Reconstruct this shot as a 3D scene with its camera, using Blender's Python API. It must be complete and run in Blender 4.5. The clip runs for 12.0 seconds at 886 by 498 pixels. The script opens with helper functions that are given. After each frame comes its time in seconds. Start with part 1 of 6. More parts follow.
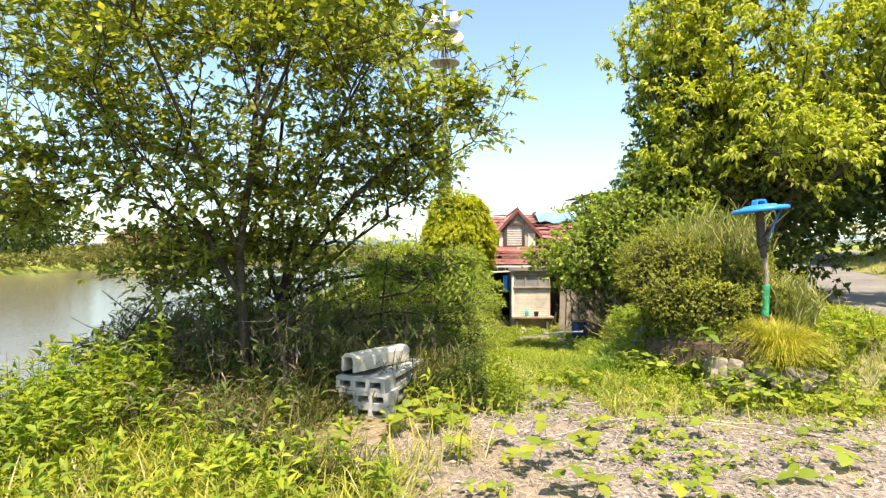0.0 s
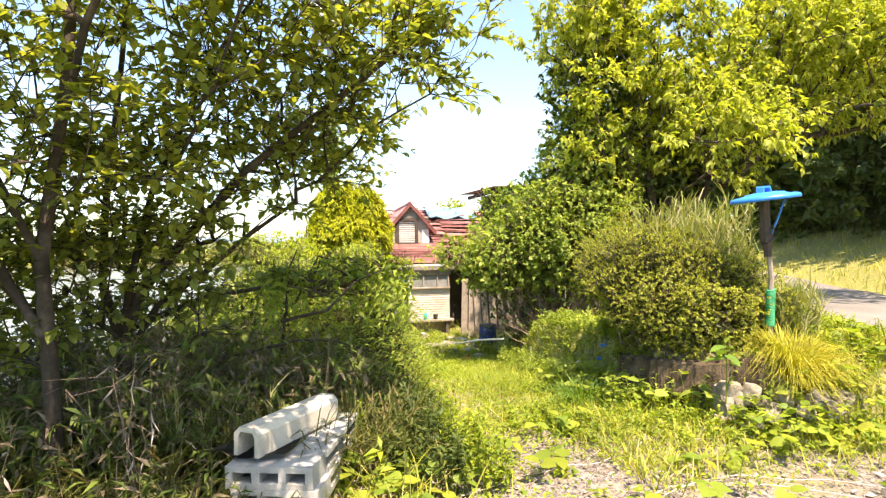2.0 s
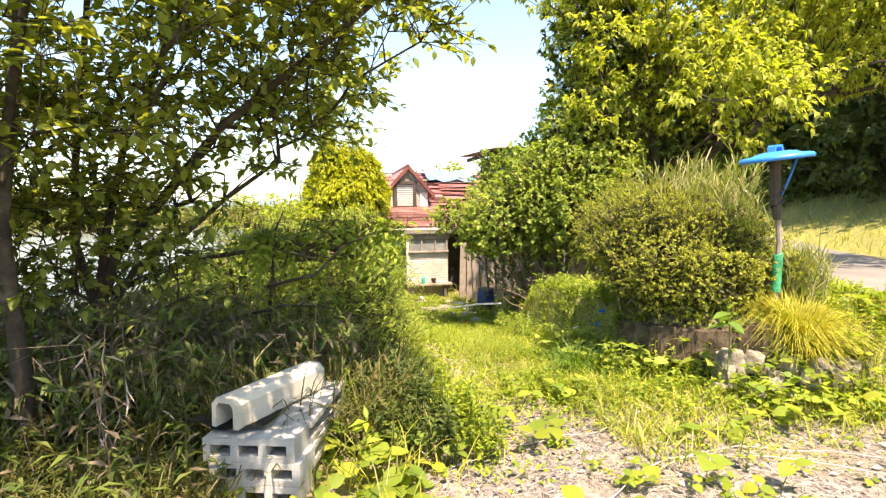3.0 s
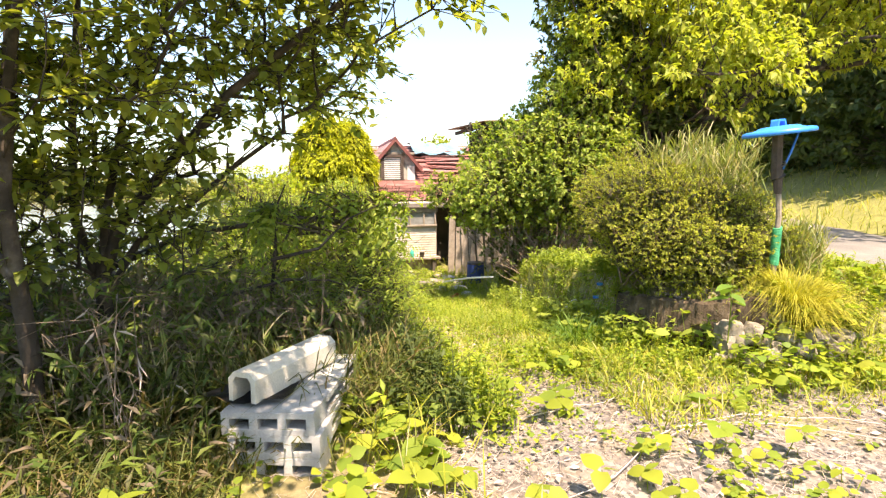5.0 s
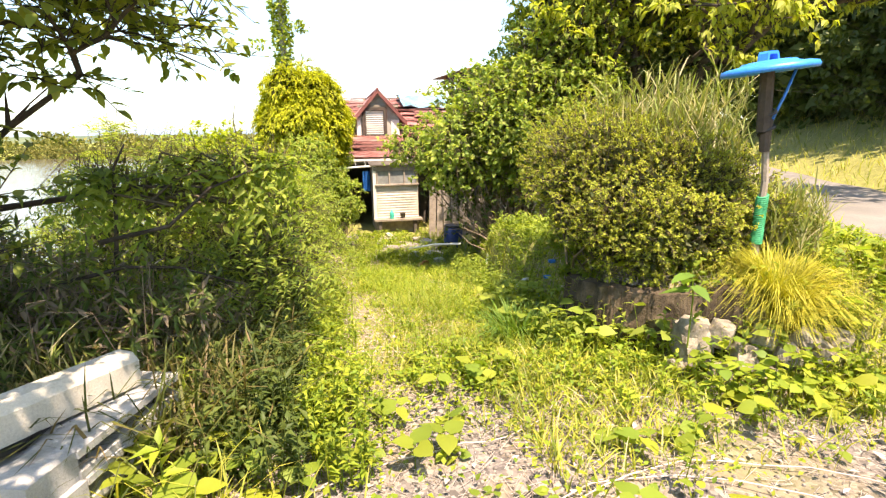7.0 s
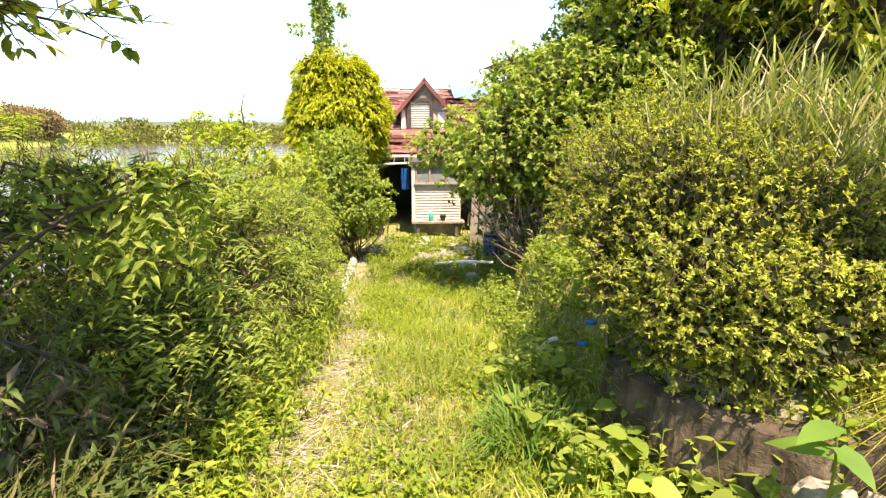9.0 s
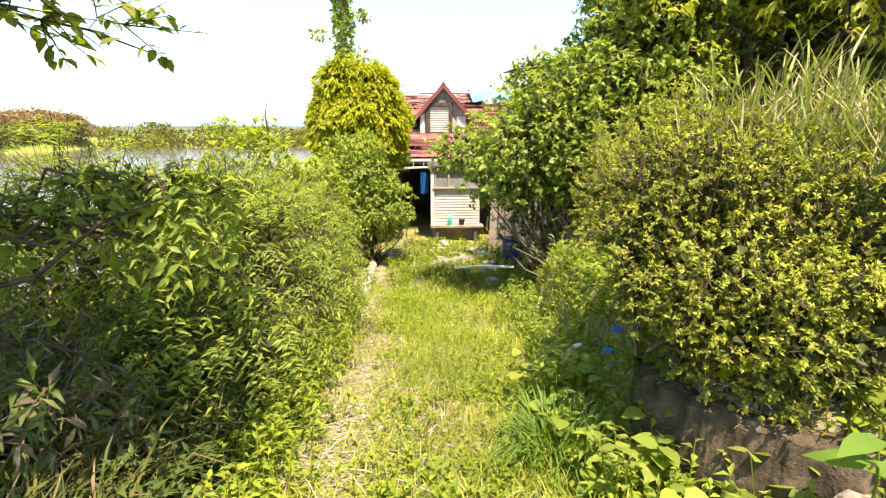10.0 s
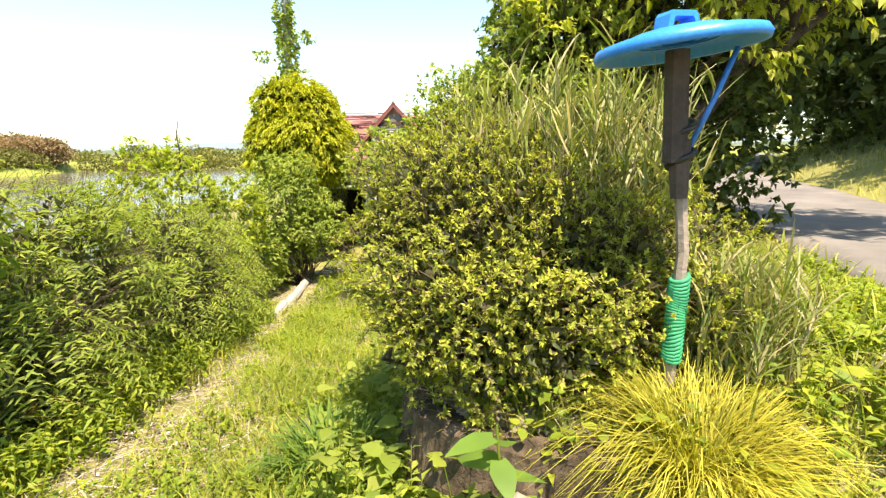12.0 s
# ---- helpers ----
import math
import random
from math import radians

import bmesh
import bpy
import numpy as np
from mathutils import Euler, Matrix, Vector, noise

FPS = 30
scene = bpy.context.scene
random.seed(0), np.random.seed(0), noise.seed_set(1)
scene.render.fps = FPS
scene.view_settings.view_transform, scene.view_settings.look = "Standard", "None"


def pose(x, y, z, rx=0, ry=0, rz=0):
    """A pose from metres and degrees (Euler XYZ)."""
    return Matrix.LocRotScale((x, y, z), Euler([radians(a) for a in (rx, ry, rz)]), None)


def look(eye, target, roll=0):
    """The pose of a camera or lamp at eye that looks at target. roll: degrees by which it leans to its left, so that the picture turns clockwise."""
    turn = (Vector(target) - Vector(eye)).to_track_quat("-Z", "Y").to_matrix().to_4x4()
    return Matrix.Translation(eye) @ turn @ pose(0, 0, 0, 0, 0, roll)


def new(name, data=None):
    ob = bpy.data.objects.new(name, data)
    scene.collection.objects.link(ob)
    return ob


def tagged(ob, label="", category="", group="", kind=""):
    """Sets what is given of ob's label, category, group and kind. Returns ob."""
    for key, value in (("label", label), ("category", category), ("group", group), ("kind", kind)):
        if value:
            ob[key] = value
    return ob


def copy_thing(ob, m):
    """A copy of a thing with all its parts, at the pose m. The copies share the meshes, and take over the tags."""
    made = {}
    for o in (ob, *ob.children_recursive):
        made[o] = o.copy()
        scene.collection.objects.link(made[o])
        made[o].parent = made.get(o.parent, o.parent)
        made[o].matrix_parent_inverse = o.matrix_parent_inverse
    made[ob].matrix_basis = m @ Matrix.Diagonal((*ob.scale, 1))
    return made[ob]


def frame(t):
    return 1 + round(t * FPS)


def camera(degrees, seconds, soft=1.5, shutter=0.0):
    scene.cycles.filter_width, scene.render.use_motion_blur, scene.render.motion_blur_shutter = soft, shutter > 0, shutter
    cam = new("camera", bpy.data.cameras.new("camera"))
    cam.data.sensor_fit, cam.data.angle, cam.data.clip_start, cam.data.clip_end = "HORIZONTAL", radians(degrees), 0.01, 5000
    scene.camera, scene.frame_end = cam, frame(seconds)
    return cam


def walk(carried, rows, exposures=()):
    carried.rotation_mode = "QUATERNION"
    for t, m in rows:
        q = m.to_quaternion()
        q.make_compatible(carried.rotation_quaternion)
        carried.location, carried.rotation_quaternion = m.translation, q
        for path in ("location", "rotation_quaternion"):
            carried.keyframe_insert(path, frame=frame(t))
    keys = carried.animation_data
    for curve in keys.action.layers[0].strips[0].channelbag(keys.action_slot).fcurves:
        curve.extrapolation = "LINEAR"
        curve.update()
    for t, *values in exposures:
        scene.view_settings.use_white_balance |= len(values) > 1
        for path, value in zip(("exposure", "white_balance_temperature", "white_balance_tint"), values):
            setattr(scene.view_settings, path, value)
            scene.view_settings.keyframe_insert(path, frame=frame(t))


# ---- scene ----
cam = camera(79.3, 12.0, soft=1.3)
PATH = [
    (0, (0.031, -0.019, 1.231), (0.024, 1.981, 1.225), -0.3),
    (0.5, (-0.205, 0.431, 1.195), (-0.092, 2.428, 1.189), 0.2),
    (1, (-0.441, 0.875, 1.206), (-0.176, 2.857, 1.212), 0.2),
    (1.5, (-0.509, 1.168, 1.244), (-0.131, 3.133, 1.239), -0.2),
    (2, (-0.365, 1.396, 1.257), (0.096, 3.342, 1.234), -0.8),
    (2.5, (-0.299, 1.539, 1.259), (0.17, 3.482, 1.176), -0.8),
    (3, (-0.279, 1.548, 1.243), (0.178, 3.489, 1.085), -0.7),
    (3.2, (-0.262, 1.525, 1.232), (0.192, 3.464, 1.048), -0.8),
    (4.8, (-0.482, 1.607, 1.263), (0.038, 3.52, 0.998), -0.0),
    (5, (-0.424, 1.6, 1.239), (0.094, 3.515, 0.984), -0.5),
    (5.5, (-0.243, 1.654, 1.219), (0.301, 3.56, 0.946), -0.8),
    (6, (0.016, 1.766, 1.218), (0.546, 3.671, 0.916), -1.0),
    (6.5, (0.221, 1.977, 1.231), (0.729, 3.875, 0.857), -0.8),
    (6.7, (0.295, 2.056, 1.237), (0.794, 3.952, 0.841), -0.9),
    (8.3, (0.959, 2.959, 1.258), (1.247, 4.886, 0.808), 0.0),
    (8.5, (0.997, 3.067, 1.28), (1.279, 4.996, 0.832), 0.1),
    (9, (1.02, 3.225, 1.304), (1.273, 5.158, 0.858), 0.1),
    (9.5, (1.002, 3.238, 1.31), (1.234, 5.176, 0.872), 0.0),
    (10, (0.974, 3.224, 1.315), (1.166, 5.168, 0.882), 0.0),
    (10.5, (0.977, 3.223, 1.323), (1.145, 5.169, 0.892), -0.2),
    (11, (1.058, 3.178, 1.315), (1.212, 5.128, 0.897), -0.2),
    (11.5, (1.407, 3.077, 1.335), (1.574, 5.031, 0.944), -0.4),
    (11.8, (1.674, 3.047, 1.302), (1.883, 5.001, 0.934), -0.6),
    (12, (1.899, 3.112, 1.27), (2.131, 5.065, 0.907), -0.7),
]
walk(cam, [(t, look(eye, target, roll)) for t, eye, target, roll in PATH], exposures=[(0.0, 1.18, 7700, 16), (2.0, 1.58, 8100, 23), (5.5, 1.55, 8200, 24), (8.5, 1.47, 7900, 22), (12.0, 1.36, 7750, 19)])

# ---- world, sun, exposure ----
SUN_TO = Vector((0.1, -0.43, 1.0)).normalized()
world = bpy.data.worlds.new("sky")
scene.world = world
world.use_nodes = True
wn = world.node_tree
sky = wn.nodes.new("ShaderNodeTexSky")
sky.sky_type = "NISHITA"
sky.sun_disc = False
sky.sun_elevation = math.asin(SUN_TO.z)
sky.sun_rotation = math.atan2(SUN_TO.x, SUN_TO.y)
sky.air_density, sky.dust_density, sky.ozone_density = 1.0, 1.0, 1.0
bg = wn.nodes["Background"]
bg.inputs["Strength"].default_value = 0.15
clear = wn.nodes.new("ShaderNodeVectorMath")
clear.operation = "MULTIPLY"
clear.inputs[1].default_value = (0.82, 1.0, 1.04)
wn.links.new(sky.outputs["Color"], clear.inputs[0])
wn.links.new(clear.outputs["Vector"], bg.inputs["Color"])
sun_data = bpy.data.lights.new("sun", "SUN")
sun_data.energy, sun_data.angle, sun_data.color = 5.0, radians(0.55), (1.0, 0.93, 0.8)
sun = new("sun", sun_data)
sun.matrix_world = look((0, 0, 30), Vector((0, 0, 30)) - SUN_TO)


# ---- materials ----
def base_mat(name):
    m = bpy.data.materials.new(name)
    m.use_nodes = True
    nt = m.node_tree
    nt.nodes.clear()
    out = nt.nodes.new("ShaderNodeOutputMaterial")
    return m, nt, out


def ramp(nt, fac, stops):
    r = nt.nodes.new("ShaderNodeValToRGB")
    while len(r.color_ramp.elements) < len(stops):
        r.color_ramp.elements.new(0.5)
    for e, (p, c) in zip(r.color_ramp.elements, stops):
        e.position, e.color = p, (*c, 1)
    nt.links.new(fac, r.inputs["Fac"])
    return r.outputs["Color"]


def noise_tex(nt, scale, detail=4, rough=0.6, coord="Object"):
    tc = nt.nodes.new("ShaderNodeTexCoord")
    n = nt.nodes.new("ShaderNodeTexNoise")
    n.inputs["Scale"].default_value = scale
    n.inputs["Detail"].default_value = detail
    n.inputs["Roughness"].default_value = rough
    nt.links.new(tc.outputs[coord], n.inputs["Vector"])
    return n.outputs["Fac"]


def mixc(nt, fac, a, b, kind="MIX"):
    x = nt.nodes.new("ShaderNodeMix")
    x.data_type, x.blend_type = "RGBA", kind
    for sock, v in ((x.inputs[0], fac), (x.inputs[6], a), (x.inputs[7], b)):
        if isinstance(v, (int, float)):
            sock.default_value = v
        elif isinstance(v, tuple):
            sock.default_value = (*v, 1)
        else:
            nt.links.new(v, sock)
    return x.outputs[2]


def leaf_mat(name, cols, trans=0.45, rough=0.55, patch=1.5, tcol=(1.35, 1.4, 0.6)):
    """Leaves: colours vary from leaf to leaf and from patch to patch; thin enough to let light through."""
    m, nt, out = base_mat(name)
    geo = nt.nodes.new("ShaderNodeNewGeometry")
    step = 1.0 / max(1, len(cols) - 1)
    c = ramp(nt, geo.outputs["Random Per Island"], [(i * step, (col[0], col[1], col[2] * 1.35)) for i, col in enumerate(cols)])
    big = noise_tex(nt, patch, 2)
    c = mixc(nt, 0.8, c, ramp(nt, big, [(0.3, (0.72, 0.76, 0.7)), (0.7, (1.22, 1.18, 1.05))]), "MULTIPLY")
    p = nt.nodes.new("ShaderNodeBsdfPrincipled")
    p.inputs["Roughness"].default_value = rough
    p.inputs["Specular IOR Level"].default_value = 0.25
    nt.links.new(c, p.inputs["Base Color"])
    t = nt.nodes.new("ShaderNodeBsdfTranslucent")
    nt.links.new(mixc(nt, 1.0, c, tcol, "MULTIPLY"), t.inputs["Color"])
    s = nt.nodes.new("ShaderNodeMixShader")
    s.inputs[0].default_value = trans
    nt.links.new(p.outputs[0], s.inputs[1])
    nt.links.new(t.outputs[0], s.inputs[2])
    nt.links.new(s.outputs[0], out.inputs["Surface"])
    return m


def solid_mat(name, stops, scale=8.0, rough=0.7, bump=0.3, bscale=60.0, metal=0.0, detail=6, rand=0.0, spec=0.4):
    """Solid surfaces: stains at a large scale, grain and relief at a small one."""
    m, nt, out = base_mat(name)
    p = nt.nodes.new("ShaderNodeBsdfPrincipled")
    c = ramp(nt, noise_tex(nt, scale, detail), stops)
    fine = noise_tex(nt, bscale, 4, 0.7)
    c = mixc(nt, 0.5, c, ramp(nt, fine, [(0.3, (0.7, 0.7, 0.7)), (0.7, (1.25, 1.25, 1.25))]), "MULTIPLY")
    if rand:
        info = nt.nodes.new("ShaderNodeObjectInfo")
        c = mixc(nt, rand, c, ramp(nt, info.outputs["Random"], [(0.0, (0.6, 0.6, 0.6)), (1.0, (1.3, 1.3, 1.3))]), "MULTIPLY")
    nt.links.new(c, p.inputs["Base Color"])
    p.inputs["Roughness"].default_value = rough
    p.inputs["Metallic"].default_value = metal
    p.inputs["Specular IOR Level"].default_value = spec
    if bump:
        b = nt.nodes.new("ShaderNodeBump")
        b.inputs["Strength"].default_value = bump
        b.inputs["Distance"].default_value = 0.01
        nt.links.new(fine, b.inputs["Height"])
        nt.links.new(b.outputs[0], p.inputs["Normal"])
    nt.links.new(p.outputs[0], out.inputs["Surface"])
    return m


def two(c, k=0.75, k2=1.2):
    return [(0.3, tuple(v * k for v in c)), (0.7, tuple(min(1, v * k2) for v in c))]


M = {}
M["tree_leaf"] = leaf_mat("tree_leaf", [(0.15, 0.2, 0.035), (0.235, 0.275, 0.045), (0.36, 0.38, 0.062), (0.13, 0.175, 0.03)], 0.45)
M["yellow_leaf"] = leaf_mat("yellow_leaf", [(0.23, 0.3, 0.035), (0.36, 0.4, 0.05), (0.48, 0.48, 0.075), (0.25, 0.33, 0.04)], 0.52, patch=0.5)
M["vine_leaf"] = leaf_mat("vine_leaf", [(0.14, 0.23, 0.034), (0.25, 0.33, 0.046), (0.37, 0.42, 0.075), (0.16, 0.25, 0.038)], 0.45, patch=0.9)
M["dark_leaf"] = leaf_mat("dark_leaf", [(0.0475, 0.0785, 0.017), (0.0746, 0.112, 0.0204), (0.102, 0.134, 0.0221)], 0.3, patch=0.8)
# dark leaf colours that paint in the shade inside a bush
M["inner_shade_leaf"] = leaf_mat("inner_shade_leaf", [(0.045, 0.06, 0.016), (0.07, 0.09, 0.02), (0.085, 0.07, 0.032)], 0.25, patch=0.8)
M["azalea_leaf"] = leaf_mat("azalea_leaf", [(0.24, 0.29, 0.036), (0.34, 0.385, 0.042), (0.42, 0.445, 0.05), (0.19, 0.235, 0.034), (0.26, 0.2, 0.06)], 0.4, patch=3.0)
M["thuja_leaf"] = leaf_mat("thuja_leaf", [(0.2, 0.25, 0.014), (0.4, 0.44, 0.02), (0.57, 0.57, 0.026), (0.1, 0.135, 0.012)], 0.3, patch=2.0)
M["wisteria_leaf"] = leaf_mat("wisteria_leaf", [(0.15, 0.23, 0.034), (0.23, 0.31, 0.04), (0.34, 0.4, 0.06), (0.11, 0.17, 0.027)], 0.5, patch=1.2)
M["lime_leaf"] = leaf_mat("lime_leaf", [(0.26, 0.34, 0.03), (0.36, 0.41, 0.035), (0.2, 0.28, 0.03)], 0.45, patch=1.0)
M["weed_leaf"] = leaf_mat("weed_leaf", [(0.125, 0.212, 0.0238), (0.216, 0.297, 0.0255), (0.307, 0.35, 0.0298), (0.148, 0.223, 0.0255)], 0.4, patch=1.2)
M["kudzu_leaf"] = leaf_mat("kudzu_leaf", [(0.15, 0.235, 0.028), (0.23, 0.3, 0.032), (0.31, 0.34, 0.034)], 0.45, patch=2)
M["sprout_leaf"] = leaf_mat("sprout_leaf", [(0.08, 0.16, 0.025), (0.12, 0.22, 0.03), (0.16, 0.26, 0.035)], 0.35, patch=6)
M["grass"] = leaf_mat("grass", [(0.12, 0.17, 0.025), (0.23, 0.27, 0.032), (0.34, 0.35, 0.038), (0.46, 0.42, 0.07), (0.19, 0.25, 0.03), (0.55, 0.48, 0.24)], 0.35, patch=1.4)
# thicket grass and leaves: colours darkened to carry the tree's shade
M["shade_toned_grass"] = leaf_mat("shade_toned_grass", [(0.052, 0.075, 0.017), (0.083, 0.106, 0.02), (0.125, 0.13, 0.027), (0.2, 0.145, 0.06)], 0.3, patch=1.0)
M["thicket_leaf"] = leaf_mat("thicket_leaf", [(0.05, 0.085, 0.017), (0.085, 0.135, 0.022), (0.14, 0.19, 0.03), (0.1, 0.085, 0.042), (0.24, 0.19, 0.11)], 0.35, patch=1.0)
M["reed"] = leaf_mat("reed", [(0.13, 0.19, 0.03), (0.2, 0.25, 0.042), (0.34, 0.31, 0.12), (0.15, 0.21, 0.034), (0.46, 0.39, 0.2)], 0.3, patch=2.0)
M["sedge"] = leaf_mat("sedge", [(0.24, 0.25, 0.03), (0.4, 0.38, 0.035), (0.52, 0.47, 0.07)], 0.3, patch=2.0)
M["straw"] = leaf_mat("straw", [(0.46, 0.38, 0.26), (0.6, 0.52, 0.38), (0.36, 0.28, 0.18)], 0.15, patch=2.0, tcol=(1, 0.95, 0.8))
M["far_leaf"] = leaf_mat("far_leaf", [(0.0925, 0.112, 0.0255), (0.159, 0.163, 0.034), (0.225, 0.204, 0.0425)], 0.3, patch=0.1)
M["brown_leaf"] = leaf_mat("brown_leaf", [(0.22, 0.15, 0.07), (0.3, 0.2, 0.09), (0.24, 0.2, 0.08)], 0.3, patch=0.1)
M["bark"] = solid_mat("bark", [(0.3, (0.022, 0.016, 0.011)), (0.55, (0.055, 0.041, 0.03)), (0.75, (0.13, 0.105, 0.08))], 9, 0.85, 0.8, 45)
M["twig"] = solid_mat("twig", two((0.085, 0.068, 0.038)), 6, 0.8, 0.3, 60)
M["dead_twig"] = solid_mat("dead_twig", two((0.2, 0.15, 0.11)), 6, 0.85, 0.3, 60)
M["concrete"] = solid_mat("concrete", [(0.25, (0.26, 0.26, 0.25)), (0.5, (0.4, 0.4, 0.385)), (0.75, (0.52, 0.51, 0.49))], 7, 0.85, 0.55, 110, rand=0.35)
M["gutter_concrete"] = solid_mat("gutter_concrete", [(0.25, (0.36, 0.34, 0.29)), (0.5, (0.5, 0.47, 0.4)), (0.75, (0.6, 0.56, 0.48))], 6, 0.85, 0.45, 120)
# stained concrete, darkened further to hold the overhanging azalea's shade
M["old_shaded_concrete"] = solid_mat("old_shaded_concrete", [(0.3, (0.03, 0.022, 0.013)), (0.5, (0.075, 0.055, 0.034)), (0.7, (0.16, 0.12, 0.078))], 12, 0.95, 1.0, 55)
M["rock"] = solid_mat("rock", [(0.28, (0.13, 0.11, 0.08)), (0.5, (0.27, 0.235, 0.185)), (0.75, (0.43, 0.385, 0.32))], 9, 0.9, 1.0, 32)
M["stone"] = solid_mat("stone", [(0.3, (0.1, 0.09, 0.082)), (0.5, (0.19, 0.17, 0.152)), (0.75, (0.31, 0.275, 0.24))], 30, 0.9, 0.4, 90)
M["black_plastic"] = solid_mat("black_plastic", two((0.018, 0.018, 0.02)), 8, 0.45, 0.2, 30)
M["blue_plastic"] = solid_mat("blue_plastic", two((0.012, 0.23, 0.72), 0.9, 1.1), 5, 0.38, 0.08, 80)
M["blue_strap"] = solid_mat("blue_strap", two((0.02, 0.2, 0.62)), 6, 0.5, 0.1, 50)
M["dark_blue"] = solid_mat("dark_blue", two((0.012, 0.035, 0.14)), 6, 0.5, 0.1, 40)
M["green_net"] = solid_mat("green_net", two((0.02, 0.3, 0.14)), 12, 0.6, 0.2, 60)
M["post_wood"] = solid_mat("post_wood", [(0.3, (0.035, 0.028, 0.024)), (0.7, (0.1, 0.075, 0.06))], 8, 0.85, 0.6, 50)
M["grey_wood"] = solid_mat("grey_wood", [(0.3, (0.17, 0.14, 0.11)), (0.7, (0.36, 0.31, 0.26))], 6, 0.85, 0.5, 40)
M["red_roof"] = solid_mat("red_roof", [(0.25, (0.26, 0.1, 0.085)), (0.5, (0.4, 0.18, 0.16)), (0.75, (0.52, 0.34, 0.3))], 1.6, 0.6, 0.3, 30, rand=0.25)
M["red_trim"] = solid_mat("red_trim", [(0.3, (0.13, 0.04, 0.035)), (0.7, (0.24, 0.09, 0.08))], 3, 0.6, 0.2, 30)
M["siding"] = solid_mat("siding", [(0.3, (0.42, 0.38, 0.31)), (0.55, (0.59, 0.54, 0.46)), (0.75, (0.7, 0.66, 0.58))], 2.5, 0.7, 0.2, 40, rand=0.2)
M["plaster"] = solid_mat("plaster", [(0.3, (0.26, 0.25, 0.22)), (0.6, (0.42, 0.41, 0.36)), (0.75, (0.56, 0.55, 0.5))], 3, 0.85, 0.3, 35)
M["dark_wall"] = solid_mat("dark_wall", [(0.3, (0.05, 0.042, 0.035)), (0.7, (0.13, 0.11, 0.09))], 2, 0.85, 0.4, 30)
M["brown_roof"] = solid_mat("brown_roof", [(0.3, (0.2, 0.12, 0.08)), (0.7, (0.36, 0.25, 0.18))], 2, 0.8, 0.4, 30)
M["white_paint"] = solid_mat("white_paint", [(0.3, (0.55, 0.54, 0.5)), (0.7, (0.78, 0.77, 0.74))], 4, 0.5, 0.1, 40)
M["grey_metal"] = solid_mat("grey_metal", two((0.42, 0.44, 0.46)), 5, 0.45, 0.1, 40, metal=0.6)
M["steel"] = solid_mat("steel", two((0.3, 0.31, 0.33)), 2, 0.5, 0.1, 10, metal=0.5)
M["teal_plastic"] = solid_mat("teal_plastic", two((0.02, 0.42, 0.33)), 6, 0.4, 0.05, 40)
M["terracotta"] = solid_mat("terracotta", two((0.45, 0.15, 0.07)), 8, 0.8, 0.2, 60)
M["tarp"] = solid_mat("tarp", two((0.3, 0.55, 0.68)), 3, 0.5, 0.4, 15)
M["asphalt"] = solid_mat("asphalt", [(0.3, (0.13, 0.125, 0.12)), (0.7, (0.22, 0.21, 0.195))], 1.2, 0.9, 0.5, 90)
M["hill"] = solid_mat("hill", [(0.35, (0.06, 0.1, 0.06)), (0.65, (0.12, 0.15, 0.08))], 0.05, 0.95, 0.0, 0.4)
# the farthest hills' haze is put into their blue base colour
M["hazed_far_hill"] = solid_mat("hazed_far_hill", [(0.35, (0.14, 0.2, 0.25)), (0.65, (0.18, 0.24, 0.29))], 0.01, 0.95, 0.0, 0.2)


def glass_mat():
    m, nt, out = base_mat("window_glass")
    p = nt.nodes.new("ShaderNodeBsdfPrincipled")
    c = ramp(nt, noise_tex(nt, 5, 4), [(0.3, (0.13, 0.14, 0.14)), (0.7, (0.3, 0.31, 0.3))])
    nt.links.new(c, p.inputs["Base Color"])
    p.inputs["Roughness"].default_value = 0.12
    nt.links.new(p.outputs[0], out.inputs["Surface"])
    return m


M["glass"] = glass_mat()


def water_mat():
    m, nt, out = base_mat("pond_water")
    p = nt.nodes.new("ShaderNodeBsdfPrincipled")
    p.inputs["Base Color"].default_value = (0.13, 0.115, 0.085, 1)
    p.inputs["Roughness"].default_value = 0.1
    p.inputs["IOR"].default_value = 1.33
    tc = nt.nodes.new("ShaderNodeTexCoord")
    mp = nt.nodes.new("ShaderNodeMapping")
    mp.inputs["Scale"].default_value = (1.0, 2.2, 1.0)
    n = nt.nodes.new("ShaderNodeTexNoise")
    n.inputs["Scale"].default_value, n.inputs["Detail"].default_value = 3.0, 3
    b = nt.nodes.new("ShaderNodeBump")
    b.inputs["Strength"].default_value, b.inputs["Distance"].default_value = 0.25, 0.05
    nt.links.new(tc.outputs["Object"], mp.inputs["Vector"])
    nt.links.new(mp.outputs[0], n.inputs["Vector"])
    nt.links.new(n.outputs["Fac"], b.inputs["Height"])
    nt.links.new(b.outputs[0], p.inputs["Normal"])
    nt.links.new(p.outputs[0], out.inputs["Surface"])
    return m


M["water"] = water_mat()


